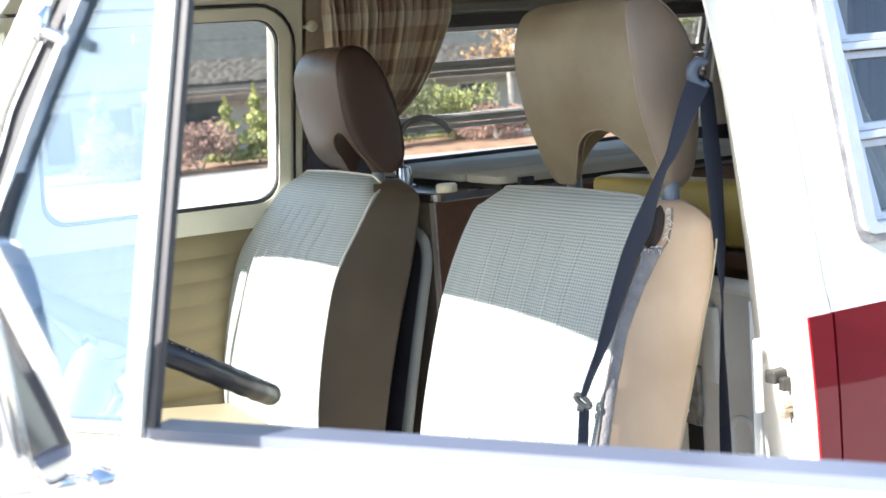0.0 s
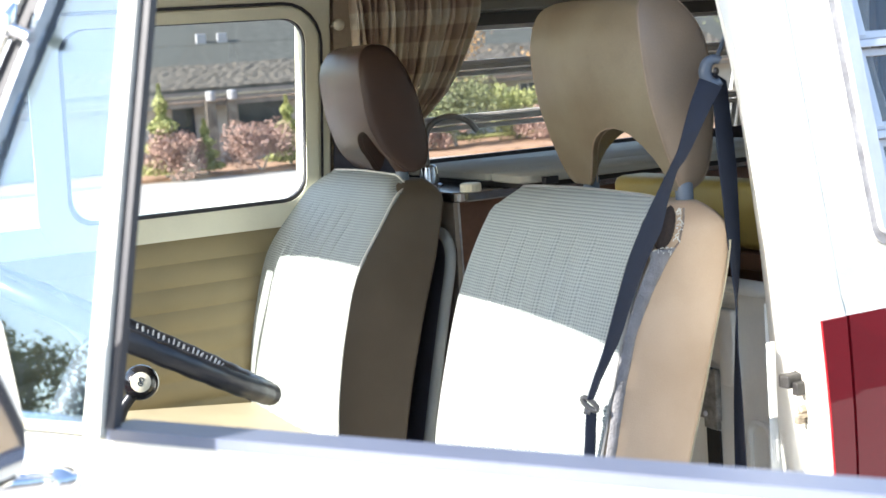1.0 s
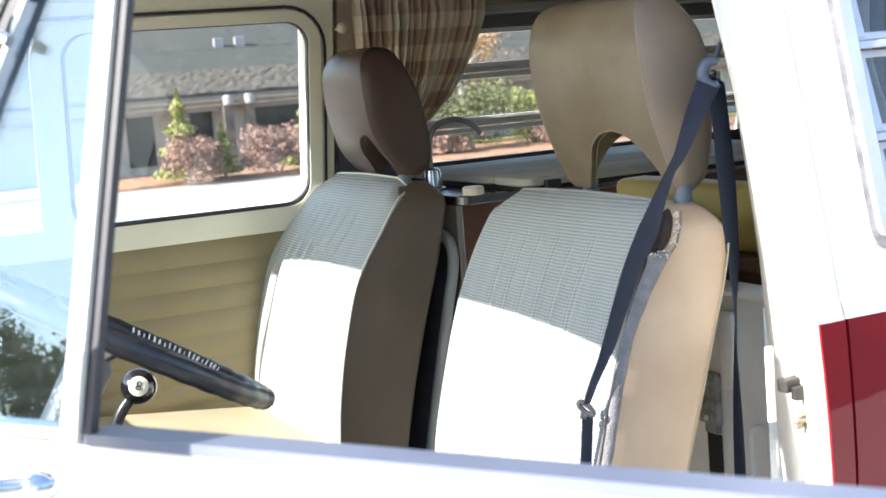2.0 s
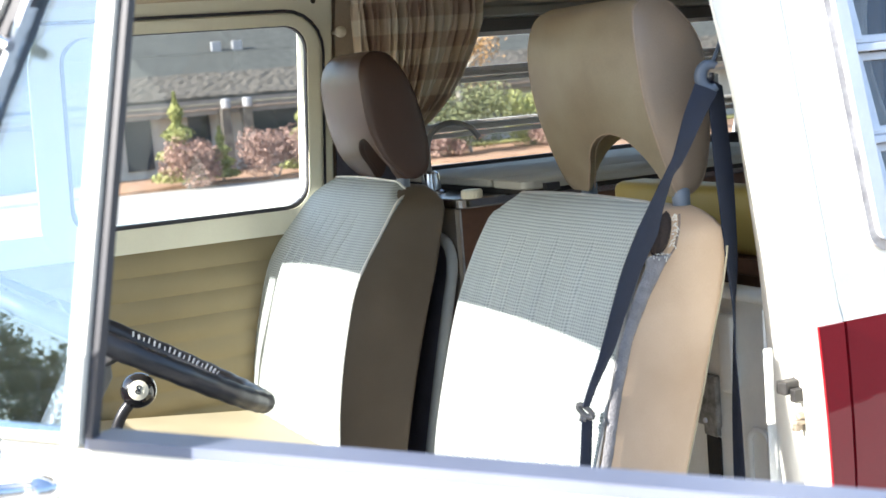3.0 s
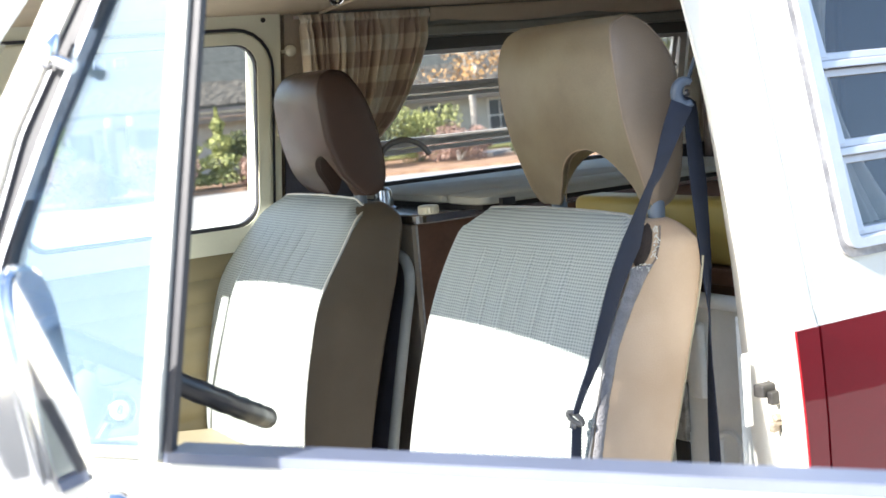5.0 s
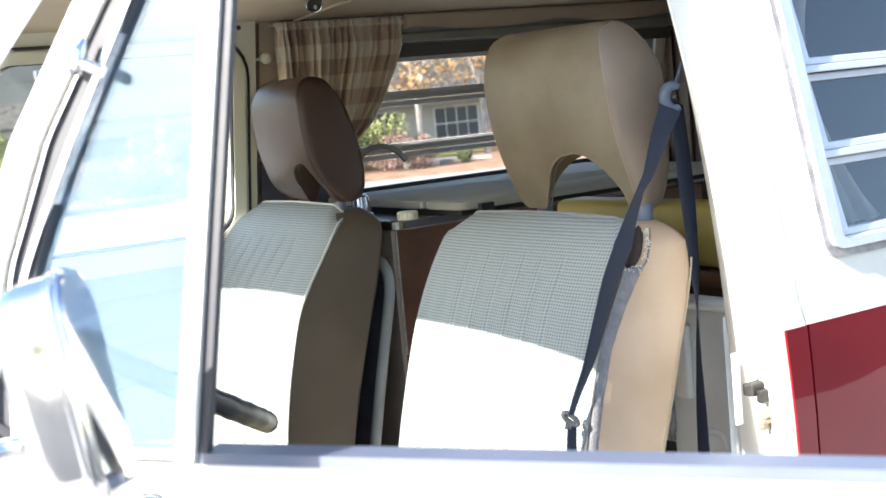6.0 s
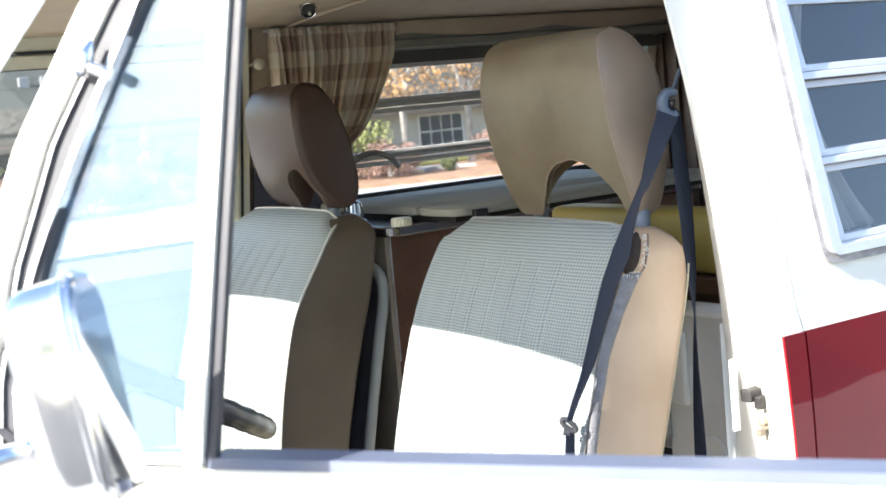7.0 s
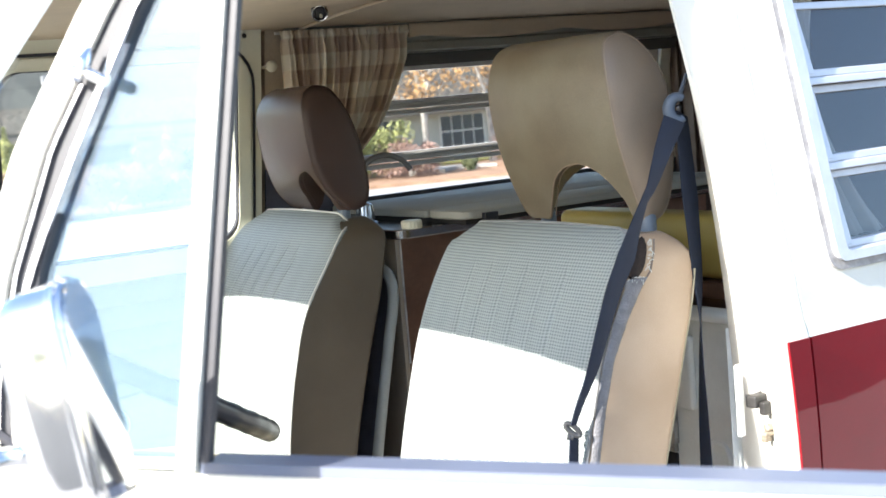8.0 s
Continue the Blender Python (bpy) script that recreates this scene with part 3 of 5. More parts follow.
for j in range(7):
    rows.append([bm.verts.new((x, 1.462 + 0.008 * j / 6 + 0.004 * math.sin(x * 21), 1.716 - (0.030 + 0.014 * abs(math.sin(x * 7.0 + 0.6))) * j / 6)) for x in spread(0.318, 2.5, 0.02)])
for p, q in zip(rows, rows[1:]):
    for k in range(len(p) - 1):
        bm.faces.new((p[k], p[k + 1], q[k + 1], q[k]))
val = part("valance", bm, HEADLINER, van, "scalloped tan fabric edge of the headliner", True)
val.modifiers.new("thick", "SOLIDIFY").thickness = 0.004
part("window_sill", grid_panel([0.12, 0.5, 1.2, 2.0], [1.225, 1.276, 1.290], whole, lambda x, z, d: (x, 1.586 - (0.004 if z > 1.27 else 0) + d, z), 0.02), RUBBER, van, "black seal along the far window's foot")
part("pillar_trim", grid_panel([-0.070, 0.0, 0.122], spread(1.14, 1.39, 0.05), whole, lambda x, z, d: far(x, z, 0.046 + d), 0.008), NAVY, van, "dark navy trim low on the pillar")
part("inner_pillar", grid_panel([-0.068, 0.0, 0.12], spread(1.14, 1.72, 0.05), whole, lambda x, z, d: far(x, z, 0.025 + d), 0.02), TRIMWOOD, van, "brown inner pillar trim")
part("roof_bow", tube([(0.02, y, 1.712 + 0.035 * (1 - ((y - FAR / 2) / 0.68) ** 2)) for y in spread(0.2, 1.48, 0.08)], 0.006, 8, flat=0.6), HEADLINER, van, "", True)
dome_m = Matrix.Translation((-0.085, 1.18, 1.729)) @ Vector((-0.30, -0.72, -0.62)).to_track_quat("Z", "Y").to_matrix().to_4x4() @ Matrix.Diagonal((0.85, 1.0, 1, 1))
dome = part("dome_lamp", moved(lathe([(0, -0.012), (0.020, -0.012), (0.021, 0.0), (0.019, 0.004), (0.016, 0.005), (0.0145, 0.001), (0.0, 0.001)], 24), dome_m), BLACK, van, "small dark oval ceiling fitting", True)
part("lens", moved(join(box(-0.009, -0.0105, 0.0, -0.002, 0.0105, 0.0045, 0.001), box(0.001, -0.0105, 0.0, 0.007, 0.0105, 0.0040, 0.001)), dome_m), GUNMETAL, dome, "grey metal slats")
part("bezel", moved(tube([(0.0195 * math.cos(a), 0.0195 * math.sin(a), 0.003) for a in [math.tau * k / 28 for k in range(28)]], 0.0022, 8, True), dome_m), CHROME, dome, "thin chrome bezel", True)
part("bulb", moved(lathe([(0, 0.001), (0.0035, 0.001), (0.0042, 0.007), (0.003, 0.010), (0, 0.011)], 12), dome_m @ Matrix.Translation((0.002, -0.004, 0.002))), IVORY, dome, "small pale bulb", True)

# wheels
for x in (-0.95, 1.45):
    for y, s in ((0.14, -1), (FAR - 0.14, 1)):
        w = part("wheel", moved(lathe([(0.0, -0.07), (0.19, -0.075), (0.2, -0.085), (0.3, -0.08), (0.325, -0.05), (0.325, 0.05), (0.3, 0.08), (0.2, 0.085), (0.19, 0.075), (0.0, 0.07)], 32), Matrix.Translation((x, y, 0.325)) @ pose(0, 0, 0, 90, 0, 0)), RUBBER, van, "black road wheel", True)
        part("rim", moved(lathe([(0.0, -0.012), (0.12, -0.01), (0.18, 0.0), (0.185, 0.01), (0.0, 0.012)], 24), Matrix.Translation((x, y + s * 0.078, 0.325)) @ pose(0, 0, 0, -90 * s, 0, 0)), CHROME, w, "", True)

# ---- seats ----
SEAT_FRONT = [(-0.124, 1.292), (-0.180, 1.205), (-0.224, 1.107), (-0.260, 0.99), (-0.290, 0.87), (-0.30, 0.78)]
PASSENGER_FRONT = [(-0.118, 1.292), (-0.190, 1.205), (-0.260, 1.11), (-0.298, 0.99), (-0.322, 0.87), (-0.332, 0.78)]
SEAT_REAR = [(-0.085, 1.296), (-0.030, 1.286), (-0.006, 1.240), (-0.018, 1.17), (-0.040, 1.10), (-0.070, 1.0), (-0.112, 0.87), (-0.135, 0.78)]

PASSENGER_REAR = [(-0.088, 1.296), (-0.042, 1.286), (-0.024, 1.243), (-0.044, 1.185), (-0.070, 1.10), (-0.102, 1.0), (-0.138, 0.87), (-0.161, 0.77), (-0.171, 0.72)]


def profile_at(line, z):
    for (x0, z0), (x1, z1) in zip(line, line[1:]):
        if z1 <= z <= z0:
            return x0 + (x1 - x0) * (z0 - z) / (z0 - z1)
    return line[0][0] if z > line[0][1] else line[-1][0]


def backrest(name, label, y0, y1, taper, side_mat, front_mat, bulge, front_line, rear_line, welt, corner, rim):
    """A front seat: upholstered shell, woven front panel with stitched channels and piping, and a cushion."""
    seat = root(name, pose((SEAT_FRONT[-1][0] + SEAT_REAR[-1][0]) / 2, (y0 + y1) / 2, 0.46), label, "seat", "front seats")
    mid, half = (y0 + y1) / 2, (y1 - y0) / 2
    fl, rl = smoothline([(x, 0, z) for x, z in front_line], 5), smoothline([(x, 0, z) for x, z in rear_line], 5)
    fr = [(p.x, p.z) for p in fl]
    rr = [(p.x, p.z) for p in rl]

    def width(z):
        k = min(1, max(0, (z - 1.13) / 0.16))
        return half - taper * k ** 1.5

    # shell: cross loops from the top down
    loops = []
    zs = [1.285, 1.281, 1.276, 1.267, 1.253, 1.235, 1.21, 1.18, 1.15, 1.12, 1.09, 1.06, 1.02, 0.98, 0.94, 0.9, 0.85, 0.78, 0.72]
    for z in zs:
        top = max(0, (z - 1.25) / 0.042)
        w = width(z) - 0.055 * top ** 1.6
        xf, xr = profile_at(fr, z) + 0.006, profile_at(rr, z)
        r = min(rim, (xr - xf) * 0.45)
        lp = [(x, y, z) for x, y in rounded(xf, mid - w, xr, mid + w, r, 6)]
        loops.append(lp)
    part("shell", loft(loops), side_mat, seat, "", True)
    # woven front panel with channels
    us, bm = spread(-1, 1, 0.02), bmesh.new()
    vs = spread(0.0, 1.0, 0.025)
    rows = []
    for v in vs:
        z = 1.294 - v * 0.565
        w = width(z) - (0.006 if rim > 0.015 else 0.001) - 0.028 * (max(0, (0.06 - v) / 0.06)) ** 1.5
        row = []
        for u in us:
            edge = max(0, (abs(u) - 0.86 + 8 * (corner - 0.005)) / (0.14 + 8 * (corner - 0.005)))
            channel = 0.0
            if 0.12 < v:
                for c in (-0.5, -0.3, -0.1, 0.1, 0.3, 0.5):
                    channel += math.exp(-((u - c) / 0.018) ** 2)
            topround = max(0, (0.06 - v) / 0.06)
            fold = 0.0016 * noise.noise(Vector((u * 5, v * 3, mid))) + 0.0012 * math.sin(u * 31.4) * min(1, max(0, (v - 0.1) * 6))
            x = profile_at(fr, z) - bulge * (1 - u * u) + corner * edge ** 2.6 + 0.0036 * channel + 0.016 * topround ** 2 + fold
            row.append(bm.verts.new((x, mid + u * w, z + 0.001 + 0.006 * (1 - u * u) - 0.022 * edge ** 2 * topround)))
        rows.append(row)
    for a, b in zip(rows, rows[1:]):
        for k in range(len(us) - 1):
            bm.faces.new((a[k], a[k + 1], b[k + 1], b[k]))
    last = len(us) - 1
    edge_line_3d = [r[0].co + Vector((0.003, -0.0015, 0)) for r in rows[::-1]] + [v.co + Vector((0.004, 0, 0.001)) for v in rows[0][1:last]] + ([r[last].co + Vector((0.003, 0.0015, 0)) for r in rows] if rim > 0.015 else [])
    g = bmesh.ops.extrude_face_region(bm, geom=bm.faces[:])
    for v in [e for e in g["geom"] if isinstance(e, bmesh.types.BMVert)]:
        v.co.x += 0.012
    part("front_panel", bm, front_mat, seat, "grey basket-weave vinyl panel with stitched channels", True)
    # piping round the panel
    part("piping", tube(edge_line_3d, 0.0026, 6), welt, seat, "thin piping", True)
    if rim > 0.015:
        part("piping", tube([(profile_at(rr, z) - 0.007, y0 + 0.0045 + 0.25 * max(0, z - 1.235) ** 1.2, z) for z in spread(0.80, 1.225, 0.02)], 0.002, 6), PANEL_LIGHT, seat, "thin rear edge piping", True)
    # cushion and pedestal
    cu = box(-0.76, y0 + 0.012, 0.61, -0.24, y1 - 0.012, 0.76, 0.045, 4)
    for v in cu.verts:
        v.co.z += 0.06 * (-0.24 - v.co.x) / 0.52
    part("cushion", cu, PANEL_LIGHT, seat, "cream vinyl seat cushion", True)
    part("pedestal", box(-0.66, y0 + 0.04, 0.458, -0.16, y1 - 0.04, 0.65, 0.01), SHELL, seat)
    return seat


HEAD = [(-0.066, 1.608), (-0.030, 1.592), (0.004, 1.540), (0.016, 1.465), (0.014, 1.38), (0.002, 1.320), (-0.024, 1.299), (-0.050, 1.306), (-0.083, 1.38), (-0.104, 1.45), (-0.113, 1.53), (-0.102, 1.588)]


HEAD_FAR = [(-0.135, 1.576), (-0.100, 1.568), (-0.071, 1.535), (-0.047, 1.482), (-0.032, 1.425), (-0.025, 1.365), (-0.032, 1.325), (-0.050, 1.306), (-0.075, 1.302), (-0.100, 1.316), (-0.135, 1.355), (-0.160, 1.415), (-0.169, 1.48), (-0.170, 1.53), (-0.159, 1.564)]


def headrest(seat, mid, material, side_mat, half, outline, arch, welt, bulge, pinch, crown):
    """A thick headrest with flat stitched sides and an arch cut through its foot, on two posts."""
    centre, reach, apex, flare, lean = arch  # the arch: its middle, half width, top, widening to the rear, and where its top stands
    ring = smoothline([(x, 0, z) for x, z in outline + [outline[0]]], 30)[:-1]
    cx, cz, z0 = sum(p[0] for p in outline) / len(outline), outline[0][1] - 0.155, min(p[1] for p in outline)
    inner = (-1.0, -0.995, -0.98, -0.95, -0.9, -0.82, -0.7, -0.55, -0.4, -0.2, 0, 0.2, 0.4, 0.55, 0.7, 0.82, 0.9, 0.95, 0.98, 0.995, 1.0)
    us = [-3.0, -2.97, -2.92, -2.8, -2.6, -2.4, -2.2, -2.08, -2.02] + [q for q in inner] + [2.02, 2.08, 2.2, 2.4, 2.6, 2.8, 2.92, 2.97, 3.0]
    stations = [(u, 1.0, 0.0) for u in us]
    cap = ((0.985, 0.0015), (0.95, 0.004), (0.88, 0.0065), (0.75, 0.0085), (0.5, 0.0098), (0.2, 0.010))

    def curve(q):
        q = (q - lean) / (1 - lean) if q > lean else (q - lean) / (1 + lean)
        return z0 - 0.012 + (apex - z0 + 0.012) * max(0.0, 1 - abs(q) ** 2.0) ** 0.55

    def spot(p, u, f, dy):
        x, z = cx + (p.x - cx) * f, cz + (p.z - cz) * f
        if f == 1.0 and abs(u) < 2.9 and x > cx - 0.02:
            x = cx - 0.02 + (x - cx + 0.02) * (1 - 0.55 * min(1, max(0, (1.47 - z) / 0.08)) * min(1, max(0, 3 - abs(u))) ** 0.5)
        low, high = max(0, (1.43 - z) / 0.13), max(0, (z - 1.50) / 0.10)
        side = half * (1 - pinch[u > 0] * low ** 2 - crown[u > 0] * high ** 2)
        wide = reach + (flare * max(0.0, x + 0.07) if u > 0 else 0)
        if f < 1.0:
            y = mid + u * side
        elif abs(u) <= 1:
            y = centre + u * wide
        else:
            k = abs(u) - 2.0
            s = math.copysign(1, u)
            y = centre + s * wide + (mid + s * side - centre - s * wide) * k
        w = (y - mid) / side
        x -= bulge * (1 - w * w) * max(0, (cx - x) / 0.07)
        return (x, y + dy, z)
    low_k = min(range(len(ring)), key=lambda k: ring[k].z)

    def section(u):
        """The ring above the arch at u, from its front foot over the top to its rear foot, then along the cut."""
        c = max(curve(u), z0 + 0.0006) if abs(u) <= 1 else z0 + 0.0006
        n = len(ring)
        up = [ring[(low_k + k) % n] for k in range(n + 1)]
        keep = [k for k in range(len(up)) if up[k].z >= c]
        line = up[keep[0]:keep[-1] + 1]
        for end, k, step in ((0, keep[0], -1), (-1, keep[-1], 1)):
            a, b = up[k], up[(k + step) % len(up)]
            e = a.lerp(b, (a.z - c) / max(1e-9, a.z - b.z)) if b.z < c else a.copy()
            line = [e] + line if end == 0 else line + [e]
        far_along = [0.0]
        for a, b in zip(line, line[1:]):
            far_along.append(far_along[-1] + (b - a).length)
        out, j = [], 0
        for k in range(73):
            want = far_along[-1] * k / 72
            while j < len(line) - 2 and far_along[j + 1] < want:
                j += 1
            seg = far_along[j + 1] - far_along[j]
            out.append(line[j].lerp(line[j + 1], (want - far_along[j]) / seg if seg > 1e-9 else 0))
        return out + [out[-1].lerp(out[0], k / 7) for k in range(1, 7)]
    loops = [[spot(p, u, f, dy) for p in section(u)] for u, f, dy in stations]
    rest = part("headrest", loft(loops), material, seat, "", True)
    for s in (-1, 1):
        part("side_panel", loft([[spot(p, s * 3.0, 1.0, 0) for p in ring[::5]]] + [[spot(p, s, f, s * dy) for p in ring[::5]] for f, dy in cap]), side_mat, rest, "flat stitched side panel", True)
    lip = []
    for (u, f, dy), lp in zip(stations, loops):
        if abs(u) <= 0.98:
            lip.append(Vector(lp[72]) if lp[72][0] < lp[0][0] else Vector(lp[0]))
    lip = [p + Vector((0.002, 0, -0.0004)) for p in lip]
    if len(lip) > 3:
        part("arch_welt", tube(lip, 0.0018, 6), welt, rest, "stitched welt round the arch", True)
        part("arch_welt", tube([p + Vector((0.011, 0, 0)) for p in lip], 0.0011, 5), welt, rest, "", True)
    for s in (-1, 1):
        part("seam", tube([Vector(spot(p, s, 0.985, s * 0.0022)) for p in ring[::5]], 0.0009, 5, True), welt, rest, "stitched edge seam")
    foot_x = min(outline, key=lambda p: p[1])[0] - 0.012
    for s in (-1, 1):
        y = (centre + s * reach + mid + s * half) / 2 + (0.004 if s < 0 else 0)
        part("headrest_post", tube([(foot_x, y, 1.24), (foot_x, y, 1.325)], 0.007, 12), CHROME, rest, "chrome post", True)
        part("post_socket", moved(lathe([(0, 0), (0.014, 0), (0.014, 0.036), (0.011, 0.040), (0, 0.040)], 16), Matrix.Translation((foot_x, y, 1.272))), SOCKET, rest, "grey plastic socket", True)
    return rest


driver = backrest("driver_seat", "grey and tan vinyl driver seat with a torn side seam", 0.162, 0.680, 0.008, TAN, WEAVE, 0.004, SEAT_FRONT, SEAT_REAR, STITCH, 0.005, 0.02)
headrest(driver, 0.388, OLIVE, MAUVE, 0.158, HEAD, (0.352, 0.104, 1.401, 1.0, -0.18), ARCHWELT, 0.016, (0.06, 0.03), (0.13, 0.10))
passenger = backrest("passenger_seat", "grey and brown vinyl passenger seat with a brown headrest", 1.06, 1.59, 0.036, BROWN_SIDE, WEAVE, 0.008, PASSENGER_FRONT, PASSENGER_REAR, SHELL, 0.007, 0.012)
headrest(passenger, 1.256, BROWN, BROWN, 0.110, HEAD_FAR, (1.204, 0.056, 1.396, 0.0, -0.5), BROWN, 0.012, (-0.12, -0.34), (0.25, 0.78))

# the driver seat's burst seam: bare grey backing, a dark hole at the top and frayed edges
rng = random.Random(5)
TEAR = [(1.284, -0.150, -0.106), (1.262, -0.158, -0.108), (1.235, -0.166, -0.118), (1.213, -0.166, -0.139), (1.169, -0.192, -0.171), (1.110, -0.219, -0.204), (1.028, -0.241, -0.230), (0.947, -0.260, -0.250), (0.86, -0.288, -0.280)]


def tear_edges(z):
    for (z0, a0, b0), (z1, a1, b1) in zip(TEAR, TEAR[1:]):
        if z1 <= z <= z0:
            k = (z0 - z) / (z0 - z1)
            return a0 + (a1 - a0) * k, b0 + (b1 - b0) * k
    return TEAR[0][1:] if z > 1 else TEAR[-1][1:]


bm = bmesh.new()
rows = []
for k in range(96):
    z = 1.228 - k * 0.0038
    a, b = tear_edges(z)
    b += 0.0022 * noise.noise(Vector((0, 0, z * 90))) + 0.0012 * rng.random()
    row = []
    for j in range(7):
        q = j / 6
        lump = 0.0006 * noise.noise(Vector((q * 3, 5.0, z * 60)))
        row.append(bm.verts.new((a + (b - a) * q, 0.1580 + 0.003 * (1 - q) ** 3 - 0.0015 * math.sin(q * math.pi) + lump, z)))
    rows.append(row)
for p, q in zip(rows, rows[1:]):
    for k in range(6):
        bm.faces.new((p[k], p[k + 1], q[k + 1], q[k]))
tear = part("torn_backing", bm, FOAM, driver, "torn grey seam backing", True)
tear.modifiers.new("thick", "SOLIDIFY").thickness = 0.004
# curled vinyl edge beside the backing
part("torn_edge", tube([Vector((tear_edges(z)[1] + 0.003 + 0.0015 * noise.noise(Vector((1, 0, z * 70))), 0.1575, z)) for z in spread(0.87, 1.284, 0.012)], [0.0016 + 0.0012 * abs(noise.noise(Vector((3, 0, z * 50)))) for z in spread(0.87, 1.284, 0.012)], 7), TORN, driver, "curled edge of the torn vinyl", True)
# the hole is a solid lump, its inner shade put into the dark colour
bm = bmesh.new()
bmesh.ops.create_uvsphere(bm, u_segments=22, v_segments=14, radius=1.0)
for v in bm.verts:
    v.co = v.co * (1 + 0.16 * noise.noise(v.co * 2.5))
part("hole", moved(bm, Matrix.Translation((-0.134, 0.163, 1.256)) @ pose(0, 0, 0, 0, 24, 0) @ Matrix.Diagonal((0.0145, 0.008, 0.034, 1))), HOLE, driver, "dark lump for the shaded hole where the seam burst", True)
for k in range(36):
    z = 1.284 - 0.0018 * k + 0.002 * rng.random()
    p = Vector((tear_edges(z)[1] - 0.001 - 0.006 * rng.random(), 0.1555, z)) if k < 26 else Vector((-0.158 + 0.0032 * (k - 26) + 0.002 * rng.random(), 0.1555, 1.226 + 0.004 * rng.random()))
    d = Vector((rng.uniform(-1, 0.2), -0.3, rng.uniform(-0.7, 0.7))).normalized() * rng.uniform(0.5, 1.0)
    part("frayed_thread", tube([p, p + d * 0.005, p + d * 0.010 + Vector((0, 0, -0.002))], 0.0007, 4), SHELL, driver)

# ---- seat belt ----
belt = root("seat_belt", pose(0.0, 0.14, 1.47), "navy webbing seat belt with a grey anchor on the door pillar", "seat belt")


FLAT, EDGE = Vector((0.74, -0.52, -0.42)).normalized(), Vector((0.55, 0.83, -0.1)).normalized()


def webbing(points, widths, side, name="webbing", label=""):
    """Belt strap along points, with a width and a turn at each, creased along its middle."""
    pts = smoothline(points, 8)
    bm = bmesh.new()
    rows = []
    for i, p in enumerate(pts):
        k = i / (len(pts) - 1)
        q = k * (len(side) - 1)
        j = min(int(q), len(side) - 2)
        turn = radians(side[j] + (side[j + 1] - side[j]) * (q - j))
        q = k * (len(widths) - 1)
        j = min(int(q), len(widths) - 2)
        width = widths[j] + (widths[j + 1] - widths[j]) * (q - j)
        s = (FLAT * math.cos(turn) + EDGE * math.sin(turn)).normalized() * (width / 2)
        d = (pts[min(i + 1, len(pts) - 1)] - pts[max(i - 1, 0)]).normalized()
        nrm = d.cross(s).normalized()
        crease = nrm * 0.0035 * (1 - min(1, width / 0.045)) + nrm * 0.0012
        thick = nrm * 0.0008
        rows.append([bm.verts.new(q) for q in (p - s - thick, p + crease - thick, p + s - thick, p + s + thick, p + crease + thick, p - s + thick)])
    for a, b in zip(rows, rows[1:]):
        for k in range(6):
            bm.faces.new((a[k], a[(k + 1) % 6], b[(k + 1) % 6], b[k]))
    bm.faces.new(rows[0][::-1])
    bm.faces.new(rows[-1])
    return part(name, bm, BELT, belt, label, True)


webbing([(-0.037, 0.165, 1.462), (-0.064, 0.163, 1.422), (-0.096, 0.161, 1.366), (-0.117, 0.158, 1.343), (-0.142, 0.156, 1.303), (-0.165, 0.153, 1.264), (-0.195, 0.152, 1.217), (-0.222, 0.151, 1.162), (-0.242, 0.152, 1.115), (-0.255, 0.154, 1.088), (-0.270, 0.160, 1.055), (-0.280, 0.166, 1.026)],
        (0.036, 0.030, 0.022, 0.020, 0.028, 0.037, 0.034, 0.030, 0.026, 0.021, 0.017, 0.016), (5, 14, 40, 52, 44, 36, 40, 42, 42, 45, 48, 55))
webbing([(-0.278, 0.168, 1.008), (-0.286, 0.170, 0.93), (-0.300, 0.176, 0.80)], (0.022, 0.022, 0.022), (45, 40, 38))
webbing([(-0.016, 0.172, 1.47), (-0.006, 0.174, 1.34), (0.0, 0.175, 1.213), (0.0, 0.175, 1.136), (-0.003, 0.176, 1.049), (-0.005, 0.177, 0.883), (-0.008, 0.178, 0.5)], (0.042, 0.042, 0.042, 0.042, 0.036, 0.032, 0.032), (50, 40, 56, 78, 92, 118, 135))
hook_c, hook_r, hook_n = Vector((-0.027, 0.166, 1.478)), Vector((0.81, -0.58, 0)), Vector((0, 0, 1))
part("anchor", tube([hook_c + hook_r * 0.0145 * math.cos(a) + hook_n * 0.018 * math.sin(a) for a in [radians(55 + 250 * k / 18) for k in range(19)]], [0.004 + 0.0058 * math.sin(math.pi * (k + 2) / 22) for k in range(19)], 12), HOOK, belt, "blue grey plastic belt hook", True)
part("anchor_bolt", moved(lathe([(0.0, -0.003), (0.006, -0.003), (0.006, 0.001), (0.004, 0.003), (0.0, 0.0035)], 14), Matrix.Translation(hook_c + hook_r * 0.002) @ pose(0, 0, 0, 90, 0, 35)), BLACK, belt, "", True)
loop_c = Vector((-0.281, 0.166, 1.020))
part("tongue", tube([loop_c + FLAT * 0.011 * math.cos(a) + Vector((0, 0, 0.0065 * math.sin(a) - 0.003 * math.cos(a))) for a in [math.tau * k / 16 for k in range(16)]], 0.0042, 8, True), GUNMETAL, belt, "steel belt loop", True)
part("tongue", tube([loop_c + Vector((0, 0, -0.012)), loop_c + FLAT * -0.010 + Vector((0, 0, -0.014))], 0.005, 8), GUNMETAL, belt, "", True)
part("bracket", tube(smoothline([(-0.022, 0.168, 1.494), (-0.012, 0.168, 1.512), (-0.004, 0.166, 1.530)], 4), 0.007, 8, flat=0.5), HOOK, belt, "grey metal anchor bracket", True)

